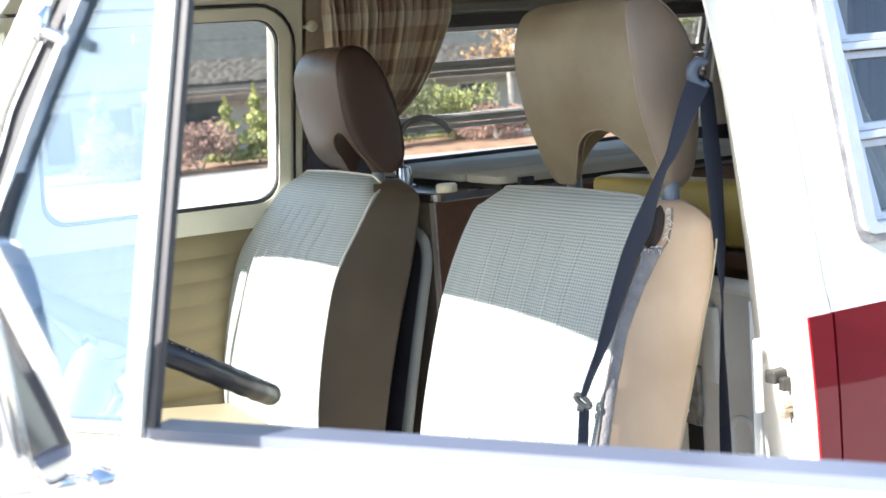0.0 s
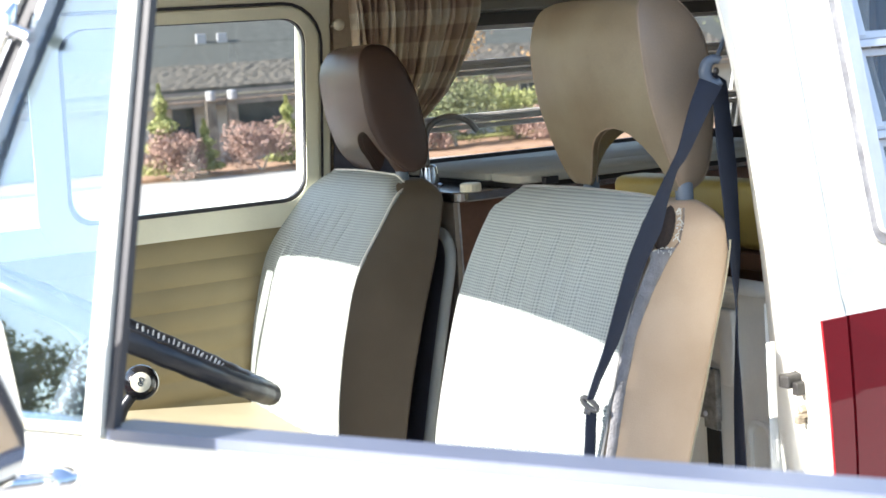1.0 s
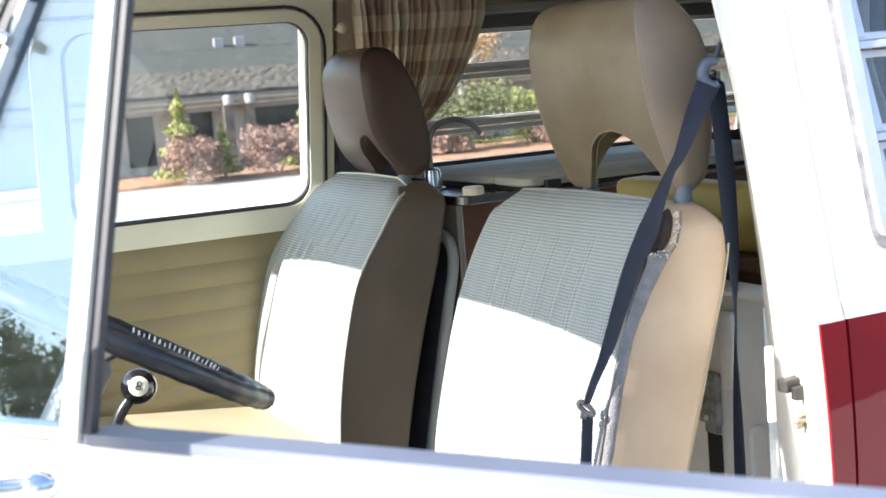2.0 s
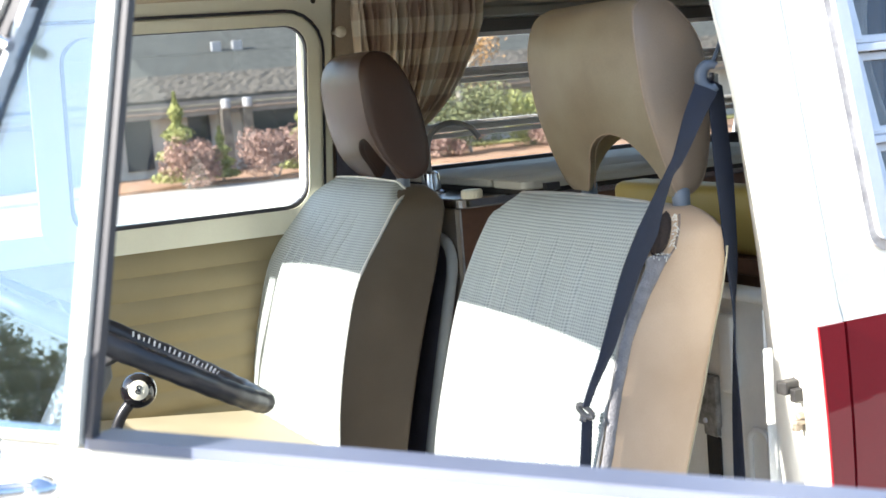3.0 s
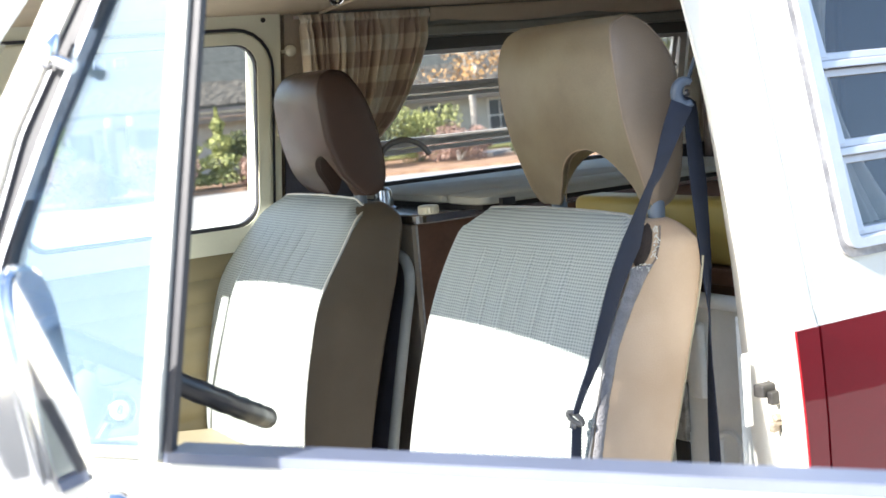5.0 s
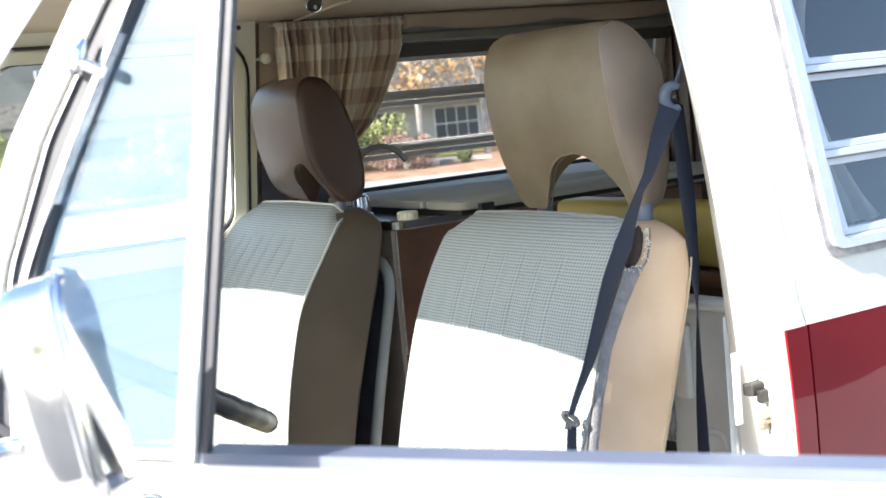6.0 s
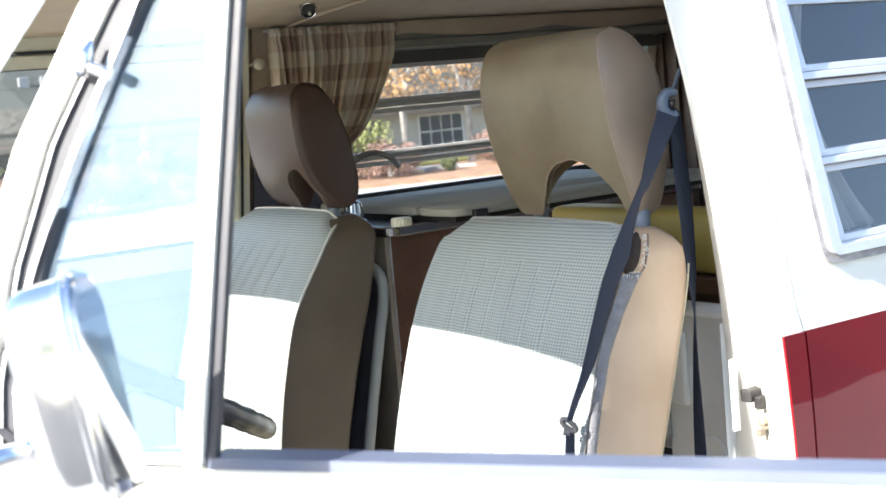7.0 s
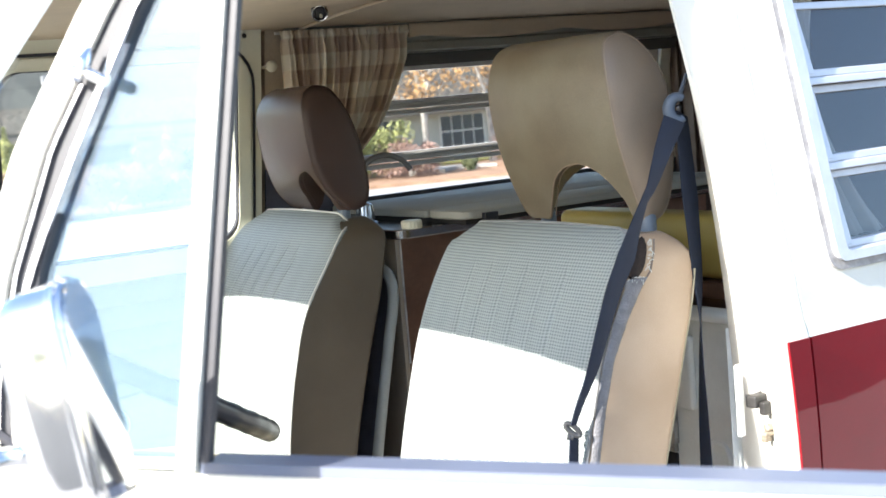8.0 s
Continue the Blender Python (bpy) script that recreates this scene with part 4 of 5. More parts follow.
# ---- steering wheel and gear lever ----
wheel = root("steering_wheel", pose(-0.897, 0.387, 1.200, 0, 0, 0), "black ribbed steering wheel with thin spokes", "steering wheel")
wm = Matrix.Translation((-0.897, 0.387, 1.200)) @ pose(0, 0, 0, 0, 31.2, 0)
R = 0.234
part("rim", moved(tube([(R * math.cos(a), R * math.sin(a), 0) for a in [math.tau * k / 144 for k in range(144)]], [0.0146 + 0.0006 * math.sin(k * math.tau / 4) for k in range(144)], 12, True), wm), BLACK, wheel, "", True)
for a in (100, 260):
    part("spoke", moved(tube([(0.04, 0, -0.03), (0.12, 0, -0.02), (R, 0, 0)], 0.008, 8, flat=1.8), wm @ pose(0, 0, 0, 0, 0, a)), BLACK, wheel, "", True)
part("hub", moved(lathe([(0.0, -0.035), (0.012, -0.034), (0.022, -0.025), (0.024, -0.015), (0.0, -0.010)]), wm), BLACK, wheel, "", True)
part("column", tube([wm @ Vector((0, 0, -0.03)), wm @ Vector((0, 0, -0.05)), wm @ Vector((0, 0, -0.16)), wm @ Vector((0, 0, -0.78))], [0.020, 0.032, 0.030, 0.026], 14), DARK_TRIM, wheel, "dark grey steering column", True)
for k in range(19):
    a = radians(24 + 2.3 * k)
    c = wm @ Vector(((R - 0.0150) * math.cos(a), (R - 0.0150) * math.sin(a), 0.004))
    e = wm @ Vector(((R - 0.009) * math.cos(a + 0.02), (R - 0.009) * math.sin(a + 0.02), 0.0130))
    part("stitch", tube([c + Vector((0.0002, 0, -0.0004)) * ((k * 7) % 5 - 2), c.lerp(e, 0.55 + 0.1 * ((k * 5) % 4))], 0.0012 + 0.0009 * ((k * 3) % 4) / 3, 5), LACING, wheel, "pale lacing stitch")
lever = root("gear_lever", pose(-0.80, 0.78, 0.46), "gear lever with a black ball knob marked with an eight", "gear lever")
part("rod", tube(smoothline([(-0.90, 0.80, 0.46), (-0.87, 0.78, 0.8), (-0.825, 0.757, 0.975), (-0.790, 0.751, 1.025)], 5), 0.0095, 10), BLACK, lever, "", True)
bm = bmesh.new()
bmesh.ops.create_uvsphere(bm, u_segments=28, v_segments=18, radius=0.030)
knob_c = Vector((-0.782, 0.75, 1.037))
BALL = mat("glossy_black_ball", (0.01, 0.01, 0.012), 0.08, vary=0.05, bump=0.0, coat=0.8)
knob = part("knob", moved(bm, Matrix.Translation(knob_c)), BALL, lever, "glossy black ball", True)
to_eye = (Vector((-1.3, -1.41, 1.51)) - knob_c).normalized()
face_y = (Vector((0, 0, 1)) - to_eye * to_eye.z).normalized()
face_x = face_y.cross(to_eye).normalized()
face = Matrix.Translation(knob_c + to_eye * 0.0275) @ Matrix((face_x, face_y, to_eye)).transposed().to_4x4() @ pose(0, 0, 0, 0, 0, -18)
part("spot", moved(lathe([(0.0, 0.0), (0.0165, -0.003), (0.0165, -0.0006), (0.010, 0.0016), (0.0, 0.0024)], 24), face), IVORY, knob, "white spot")
text = bpy.data.curves.new("eight", "FONT")
text.body, text.size, text.extrude, text.align_x, text.align_y = "8", 0.0215, 0.0003, "CENTER", "CENTER"
tob = new("digit", text)
tob.data.materials.append(BALL)
tob.matrix_world = face @ Matrix.Translation((0, 0, 0.0026))
bpy.context.view_layer.update()
me = bpy.data.meshes.new_from_object(tob.evaluated_get(bpy.context.evaluated_depsgraph_get()))
digit = new("digit", me)
digit.matrix_world = tob.matrix_world
bpy.context.view_layer.update()
keep = tob.matrix_world.copy()
bpy.data.objects.remove(tob)
digit.parent = knob
digit.matrix_parent_inverse = knob.matrix_world.inverted()
digit.matrix_world = keep

# ---- wing mirror on the open door ----
mirror = root("wing_mirror", door_m @ pose(0.12, -0.06, 1.24), "chrome wing mirror on the open door", "wing mirror")
mirror_w = Vector((-0.56, -0.82, 0.10)).normalized()  # across the glass, towards the street
mirror_l = Vector((-0.18, 0.0, 0.98))
mirror_l = (mirror_l - mirror_l.dot(mirror_w) * mirror_w).normalized()  # the long axis
mirror_n = mirror_l.cross(mirror_w)  # the way the glass faces
mm = Matrix.Translation((-1.170, -0.384, 1.322)) @ Matrix((mirror_n.cross(mirror_l), mirror_n, mirror_l)).transposed().to_4x4()
shape = [Vector((u, 0, v)) for u, v in rounded(-0.045, -0.094, 0.045, 0.094, 0.036, 8)]
rings = [[mm @ Vector((p.x * s, d, p.z * (1 - (1 - s) * 0.55))) for p in shape] for s, d in ((0.93, 0.006), (0.985, 0.007), (1.0, 0.004), (1.0, -0.004), (0.99, -0.006), (0.97, -0.0065), (0.965, -0.009), (0.955, -0.020), (0.94, -0.031), (0.90, -0.040), (0.80, -0.047), (0.6, -0.052), (0.35, -0.055), (0.1, -0.056))]
part("housing", loft(rings), MIRROR_CHROME, mirror, "domed chrome mirror back", True)
part("mirror_glass", loft([[mm @ Vector((p.x * 0.92, 0.0068, p.z * 0.95)) for p in shape], [mm @ Vector((p.x * 0.92, 0.0085, p.z * 0.95)) for p in shape]]), MIRROR, mirror)
part("rim", tube([mm @ Vector((p.x * 1.005, 0.001, p.z * 1.005)) for p in shape], 0.0018, 6, True), MIRROR_CHROME, mirror, "thin chrome rim bead", True)
part("arm", tube(smoothline([mm @ Vector((0, -0.048, -0.03)), (-1.252, -0.37, 1.285), (-1.268, -0.345, 1.250), (-1.238, -0.315, 1.216), dplace(0.355, 1.198, -0.022), dplace(0.36, 1.195, 0.008)], 6), 0.009, 10), MIRROR_CHROME, mirror, "curved chrome arm", True)
part("arm_foot", moved(lathe([(0.0, -0.006), (0.020, -0.006), (0.018, 0.006), (0.010, 0.014), (0.0, 0.015)], 16), Matrix.Translation(dplace(0.36, 1.195, -0.002)) @ pose(0, 0, 0, 90, 0, -SWING) @ Matrix.Diagonal((1.1, 0.7, 1, 1))), MIRROR_CHROME, mirror, "", True)

# ---- kitchen unit behind the passenger seat ----
unit = root("kitchen_unit", pose(0.35, 1.3, 0.46), "walnut kitchen unit with a sage sink top behind the passenger seat", "kitchen unit")
part("cabinet", box(0.022, 1.112, 0.46, 0.95, 1.57, 1.235), WOOD, unit, "walnut veneer cabinet body")
part("end_board", box(0.010, 1.1125, 0.46, 0.0215, 1.57, 1.227, 0.001), ENDBOARD, unit, "pale taupe end board")
part("worktop", loft([[(x, y, z) for x, y in rounded(0.000 + e, 1.080 + e, 0.97 - e, 1.58 - e, 0.03, 6)] for z, e in ((1.228, 0.003), (1.231, 0), (1.247, 0), (1.25, 0.003))]), STEELTOP, unit, "steel edged worktop")
# solid block whose near-black colour paints the shade under the lid
part("lid_gap_shade", box(0.125, 1.00, 1.2495, 0.93, 1.55, 1.2625), DARK, unit, "dark block for the shaded gap under the lid")
for y0, y1, r in ((1.133, 1.57, 0.012), (0.975, 1.131, 0.026)):
    part("sink_lid", loft([[(x, y, z) for x, y in rounded(0.108 + e, y0 + e, 0.95 - e, y1 - e, r, 6)] for z, e in ((1.262, 0.003), (1.265, 0), (1.278, 0), (1.281, 0.003))]), SINKTOP, unit, "sage sink lid", True)
part("latch", join(box(0.150, 0.960, 1.258, 0.185, 0.9745, 1.274, 0.002), box(0.156, 0.964, 1.251, 0.179, 0.9745, 1.259, 0.001)), BLACK, unit, "black lid latch")
part("faucet_base", moved(lathe([(0.0, 0), (0.032, 0), (0.031, 0.004), (0.024, 0.008), (0.019, 0.045), (0.012, 0.050), (0, 0.051)], 20), Matrix.Translation((0.050, 1.30, 1.25))), STEELTOP, unit, "", True)
part("faucet", tube(smoothline([(0.048, 1.30, 1.28), (0.048, 1.30, 1.355), (0.068, 1.30, 1.392), (0.11, 1.295, 1.405), (0.150, 1.287, 1.392), (0.172, 1.28, 1.366)], 6), 0.0068, 10), FAUCET, unit, "curved metal faucet", True)
part("filler_cap", loft([[(0.04 + r * (1 + 0.05 * (k % 2)) * math.cos(k * math.tau / 36), 1.085 + r * (1 + 0.05 * (k % 2)) * math.sin(k * math.tau / 36), 1.250 + h) for k in range(36)] for r, h in ((0.021, 0.0), (0.022, 0.003), (0.022, 0.015), (0.019, 0.018), (0.008, 0.0185))]), IVORY, unit, "ivory ribbed cap")
rail = root("partition_rail", pose(-0.06, 1.06, 0.46), "pale painted tube rail behind the passenger seat", "rail")
RAIL_LINE = [(-0.150, 1.105, 0.46), (-0.079, 1.105, 0.80), (-0.034, 1.105, 1.0), (-0.013, 1.105, 1.09), (-0.008, 1.112, 1.135), (-0.006, 1.145, 1.160), (-0.006, 1.22, 1.164), (-0.006, 1.5, 1.164)]
part("tube", tube(smoothline(RAIL_LINE, 6), 0.0125, 12), RAIL_PAINT, rail, "", True)
# a sheet closes the rail's opening, with the opening's shade in its colour
part("panel", grid_panel(spread(1.112, 1.55, 0.04), spread(0.48, 1.155, 0.03), lambda u, v: False, lambda y, z, d: (-0.150 + 0.148 * ((z - 0.46) / 0.70) ** 0.95 + 0.006 * math.sin(y * 40 + z * 9) + d + 0.006, y, z), 0.003), NAVY, rail, "dark navy sheet in place of the shaded opening inside the rail", True)
part("edge_trim", box(0.0190, 1.1085, 0.95, 0.0235, 1.1118, 1.227, 0.0008), GASKET, unit, "cream edge strip")

# ---- wardrobe beyond the far window ----
closet = root("wardrobe", pose(1.55, 1.3, 0.46), "dark brown wooden wardrobe beyond the far window", "wardrobe")
part("carcass", box(1.275, 1.02, 0.46, 1.85, 1.55, 1.705, 0.004), DARKWOOD, closet)
part("side_board", box(1.262, 1.03, 0.47, 1.2745, 1.545, 1.70, 0.002), DARKWOOD, closet, "dark stained side board")
for k in range(9):
    part("batten", box(1.250, 1.06 + 0.055 * k, 0.50, 1.2615, 1.075 + 0.055 * k, 1.69, 0.002), DARKWOOD, closet)

# ---- bench and bulkhead behind the driver ----
bench = root("bench_seat", pose(0.4, 0.5, 0.46), "mustard vinyl rear bench behind the driver seat", "bench")
part("backrest", box(0.14, 0.17, 1.175, 0.22, 0.70, 1.287, 0.016, 3), YELLOW, bench, "mustard vinyl padded backrest", True)
part("backrest_board", box(0.13, 0.17, 1.145, 0.22, 0.70, 1.173, 0.003), WOOD, bench, "dark red brown board")
part("base", box(0.15, 0.17, 0.46, 0.6, 0.70, 1.144), WOOD, bench)
bulk = root("bulkhead", pose(0.1, 0.3, 0.46), "pale painted metal bulkhead behind the driver seat", "bulkhead")
part("sheet", grid_panel(spread(0.15, 0.80, 0.01), [0.46, 0.8, 1.0, 1.12], lambda u, v: False, lambda y, z, d: (0.100 + d, y, z), 0.008), BULK, bulk, "", True)
part("lip", tube([(0.085, 0.15, 1.128), (0.085, 0.80, 1.128)], 0.013, 12), BULK, bulk, "rounded top edge", True)
part("rib", box(0.084, 0.294, 0.953, 0.0995, 0.332, 1.086, 0.007, 3), BULK, bulk, "raised rounded rib", True)
part("corner_fillet", loft([[(0.10 - 0.055 * (1 - math.cos(a)), 0.225 - 0.060 * math.sin(a), z) for a in [radians(90 * k / 8) for k in range(9)]] + [(0.06, 0.155, z), (0.105, 0.155, z), (0.105, 0.225, z)] for z in spread(0.46, 1.118, 0.06)]), BULK, bulk, "curved sheet running into the door pillar", True)
part("bracket_plate", join(box(0.086, 0.346, 0.885, 0.098, 0.405, 0.976, 0.003), box(0.088, 0.350, 0.869, 0.098, 0.385, 0.890, 0.002)), BRACKET, bulk, "flaking grey bracket plate")
for z in (0.895, 0.962):
    part("screw", moved(lathe([(0, 0), (0.005, 0), (0.004, 0.003), (0, 0.0035)], 12), Matrix.Translation((0.086, 0.376, z)) @ pose(0, 0, 0, 0, -90, 0)), ALU, bulk, "", True)
part("recess_rim", tube([(0.098, y, z) for y, z in rounded(0.226, 0.76, 0.276, 0.90, 0.022, 6)], 0.006, 8, True), BULK, bulk, "rounded pressed recess", True)
part("flange", box(-0.0225, 0.080, 0.966, -0.0085, 0.087, 1.080, 0.003, 3), BULK, bulk, "rounded white flange beside the jamb", True)
# the sheet is uncut here: a plate carries the opening's shade as colour
part("slot", box(0.094, 0.352, 0.72, 0.0995, 0.388, 0.867, 0.002), DARK, bulk, "dark plate for the shaded opening in the sheet")

# ---- curtain ----
LINEN = mat("pale_linen", (0.75, 0.72, 0.66), 0.9, vary=0.15, scale=30, fine=700, bump=0.4)
PLAID = mat("brown_plaid_cloth", (0.26, 0.17, 0.10), 0.9, vary=0.15, scale=30, fine=700, bump=0.4)
nt = PLAID.node_tree
tc, sep = nt.nodes.new("ShaderNodeUVMap"), nt.nodes.new("ShaderNodeSeparateXYZ")
nt.links.new(tc.outputs[0], sep.inputs[0])
cols = []
for axis, freq in (("X", 3.0), ("Y", 4.6)):
    mul, fr_, gt = nt.nodes.new("ShaderNodeMath"), nt.nodes.new("ShaderNodeMath"), nt.nodes.new("ShaderNodeMapRange")
    mul.operation, mul.inputs[1].default_value, fr_.operation = "MULTIPLY", freq, "PINGPONG"
    fr_.inputs[1].default_value = 0.5
    nt.links.new(sep.outputs[axis], mul.inputs[0])
    nt.links.new(mul.outputs[0], fr_.inputs[0])
    gt.inputs["From Min"].default_value, gt.inputs["From Max"].default_value = 0.22, 0.28
    nt.links.new(fr_.outputs[0], gt.inputs["Value"])
    cols.append(gt)
addn, rampn = nt.nodes.new("ShaderNodeMath"), nt.nodes.new("ShaderNodeValToRGB")
nt.links.new(cols[0].outputs[0], addn.inputs[0])
nt.links.new(cols[1].outputs[0], addn.inputs[1])
halfn = nt.nodes.new("ShaderNodeMath")
halfn.operation, halfn.inputs[1].default_value = "MULTIPLY", 0.5
nt.links.new(addn.outputs[0], halfn.inputs[0])
rampn.color_ramp.interpolation = "LINEAR"
rampn.color_ramp.elements[0].color, rampn.color_ramp.elements[1].color = (0.95, 0.89, 0.76, 1), (0.58, 0.455, 0.36, 1)
rampn.color_ramp.elements.new(0.5).color = (0.80, 0.69, 0.55, 1)
nt.links.new(halfn.outputs[0], rampn.inputs[0])
nt.links.new(rampn.outputs[0], nt.nodes["Principled BSDF"].inputs["Base Color"])
thin, mixn = nt.nodes.new("ShaderNodeBsdfTranslucent"), nt.nodes.new("ShaderNodeMixShader")
mixn.inputs[0].default_value = 0.22
nt.links.new(rampn.outputs[0], thin.inputs[0])
nt.links.new(nt.nodes["Principled BSDF"].outputs[0], mixn.inputs[1])
nt.links.new(thin.outputs[0], mixn.inputs[2])
nt.links.new(mixn.outputs[0], nt.nodes["Material Output"].inputs[0])

bm = bmesh.new()
uv = bm.loops.layers.uv.new("UVMap")
cols_n, rows_n = 260, 44
FREE_EDGE = [(0.312, 1.72), (0.308, 1.70), (0.300, 1.636), (0.273, 1.578), (0.238, 1.512), (0.198, 1.46), (0.150, 1.416), (0.10, 1.38), (0.06, 1.36)]
grid = []
for j in range(rows_n + 1):
    v = j / rows_n
    row = []
    for i in range(cols_n + 1):
        u = i / cols_n
        # hangs from the rail, its free edge swept back to the tie at the pillar
        z = 1.712 - 0.345 * v
        right = profile_at(FREE_EDGE, z)
        x = -0.042 + (right + 0.042) * u + 0.0035 * math.sin(52 * u + 5 * v)
        loose = min(1, max(0, (v - 0.04) / 0.10))
        amp = (0.005 + 0.009 * loose + 0.004 * v) * (1 + 0.45 * math.sin(u * 23))
        y = 1.462 + amp * math.sin(u * 116 + 1.6 * math.sin(u * 11) + 0.5 * math.sin(v * 4 + u * 7)) + 0.003 * math.sin(u * 231 + v * 6) * (1.4 - v)
        y -= 0.006 * math.exp(-((v - 0.045) / 0.02) ** 2) * (1 + 0.5 * math.sin(u * 190))
        row.append((bm.verts.new((x, y, z)), u, v))
    grid.append(row)
for a, b in zip(grid, grid[1:]):
    for k in range(cols_n):
        q = (a[k], a[k + 1], b[k + 1], b[k])
        f = bm.faces.new([e[0] for e in q])
        for lp, e in zip(f.loops, q):
            lp[uv].uv = (e[1], e[2])
curtain = root("curtain", pose(0.15, 1.462, 1.40), "brown plaid gathered curtain tied beside the far window", "curtain")
cl = part("cloth", bm, PLAID, curtain, "", True)
sol = cl.modifiers.new("thick", "SOLIDIFY")
sol.thickness = 0.0015
part("curtain_rail", tube([(-0.05, 1.472, 1.708), (0.315, 1.472, 1.708)], 0.004, 8), ALU_DARK, curtain, "", True)
bm = bmesh.new()
sheer = []
for j in range(31):
    v = j / 30
    sheer.append([bm.verts.new((0.17 + 0.17 * u * (1 - 0.45 * math.sin(math.pi * v)) + 0.05 * v, 0.168 + (0.012 + 0.008 * math.sin(u * 19)) * math.sin(u * 44 + 3 * v) - 0.05 * v + 0.04 * (1 - v), 1.67 - 0.43 * v)) for u in spread(0, 1, 0.006)])
for a, c in zip(sheer, sheer[1:]):
    for k in range(len(a) - 1):
        bm.faces.new((a[k], a[k + 1], c[k + 1], c[k]))
side_curtain = root("curtain", pose(0.2, 0.18, 1.24), "pale gathered curtain behind the louvred side window", "curtain")
cl2 = part("cloth", bm, LINEN, side_curtain, "", True)
cl2.modifiers.new("thick", "SOLIDIFY").thickness = 0.0015
knob2 = root("tie_knob", pose(-0.075, 1.48, 1.632), "small ivory curtain tie knob on the pillar", "knob")
bm = bmesh.new()
bmesh.ops.create_uvsphere(bm, u_segments=16, v_segments=10, radius=0.0135)
part("head", moved(bm, Matrix.Translation((-0.075, 1.455, 1.632))), IVORY, knob2, "", True)
part("stem", tube([(-0.075, 1.455, 1.632), (-0.075, 1.535, 1.632)], 0.004, 8), IVORY, knob2)

# ---- outdoors: house, trees, shrubs, car ----
SHINGLE = mat("grey_shingle", (0.082, 0.086, 0.076), 0.9, vary=0.3, scale=3, fine=25, bump=0.5, depth=0.02)
SIDING = mat("grey_siding", (0.47, 0.455, 0.42), 0.8, vary=0.1, scale=2, fine=30, bump=0.2)
TANWALL = mat("tan_stucco", (0.42, 0.34, 0.24), 0.9, vary=0.15, scale=2, fine=40, bump=0.3)
TRIM = mat("white_trim", (0.75, 0.74, 0.72), 0.6, vary=0.05)
EAVE = mat("weathered_board", (0.27, 0.25, 0.225), 0.85, vary=0.2, scale=2, fine=20, bump=0.3)
SHAKE = mat("cedar_shake", (0.125, 0.112, 0.092), 0.95, vary=0.25, scale=4, fine=20, bump=0.5, depth=0.02)
RUBBLE = mat("rubble_stone", (0.24, 0.215, 0.18), 0.9, vary=0.5, scale=3.5, fine=16, bump=0.8, depth=0.05)
LANTERN = mat("milk_glass", (0.33, 0.33, 0.34), 0.5, vary=0.08)
PANE = mat("dark_window_pane", (0.03, 0.045, 0.06), 0.12, vary=0.2, scale=1.0, bump=0.0)
house = root("house", pose(22, 58, -1.9), "grey shingled bungalow with white trim windows across the street", "house")
part("wall", box(-12, 57.6, -2.0, 58, 58.0, 0.85), SIDING, house)
slope = lambda x, v, d: (x, 56.4 + 7 * v, 1.35 + 3.6 * v + d)
part("roof", grid_panel(spread(-14, 60, 2), spread(0, 1, 0.02), lambda u, v: False, lambda x, v, d: (slope(x, v, d)[0], slope(x, v, d)[1], slope(x, v, d)[2] - 0.05 * ((v * 50) % 1)), 0.12), SHINGLE, house, "grey shingle roof")
for y, z0, z1 in ((56.34, 1.20, 1.39), (56.44, 0.97, 1.18), (56.58, 0.72, 0.95)):
    part("fascia", box(-14, y, z0, 60, y + 0.12, z1), EAVE, house, "weathered eave board")
# rough shakes along the eave
bm = bmesh.new()
rows = []
srng = random.Random(71)
for j in range(15):
    v = 0.30 * j / 14
    rows.append([bm.verts.new((x, slope(x, v, 0)[1], slope(x, v, 0)[2] + 0.10 + 0.08 * srng.random() - 0.04 * (j % 2))) for x in spread(-2, 46, 0.22)])
for p, q in zip(rows, rows[1:]):
    for k in range(len(p) - 1):
        bm.faces.new((p[k], p[k + 1], q[k + 1], q[k]))
shakes = part("shake_edge", bm, SHAKE, house, "rough brown grey shakes along the eave")
shakes.modifiers.new("thick", "SOLIDIFY").thickness = 0.06
def house_window(x0, x1, z0, z1, cols, rows):
    w = part("window", box(x0, 57.55, z0, x1, 57.6, z1), TRIM, house, "white framed window with small panes")
    sx, sz = (x1 - x0 - 0.1) / cols, (z1 - z0 - 0.1) / rows
    for i in range(cols):
        for j in range(rows):
            part("pane", box(x0 + 0.05 + i * sx + 0.035, 57.53, z0 + 0.05 + j * sz + 0.03, x0 + 0.05 + (i + 1) * sx - 0.035, 57.555, z0 + 0.05 + (j + 1) * sz - 0.03), PANE, w)


for x0, x1 in ((37.4, 40.3), (33.3, 35.3), (29.6, 31.6), (42.2, 45.1)):
    house_window(x0, x1, -1.2, 0.62, 4, 2)
for x0, x1 in ((12.3, 13.5), (15.2, 16.2), (18.2, 20.6)):
    part("window", box(x0, 57.5, -1.5, x1, 57.58, 0.75), PANE, house, "dark window under the eave")
for x in (16.62, 17.62):
    part("post", box(x - 0.22, 56.2, -1.95, x + 0.22, 56.5, 0.92), RUBBLE, house, "rubble stone post")
    part("lantern", moved(lathe([(0.0, 0.0), (0.17, 0.0), (0.215, 0.04), (0.225, 0.20), (0.215, 0.40), (0.17, 0.45), (0.0, 0.46)], 14), Matrix.Translation((x + 0.02, 56.22, 0.92))), LANTERN, house, "white globe lantern", True)
for x in (17.83, 18.87):
    part("skylight", box(x - 0.24, 60.6, 3.40, x + 0.24, 60.8, 4.09, 0.03), LANTERN, house, "white roof light")


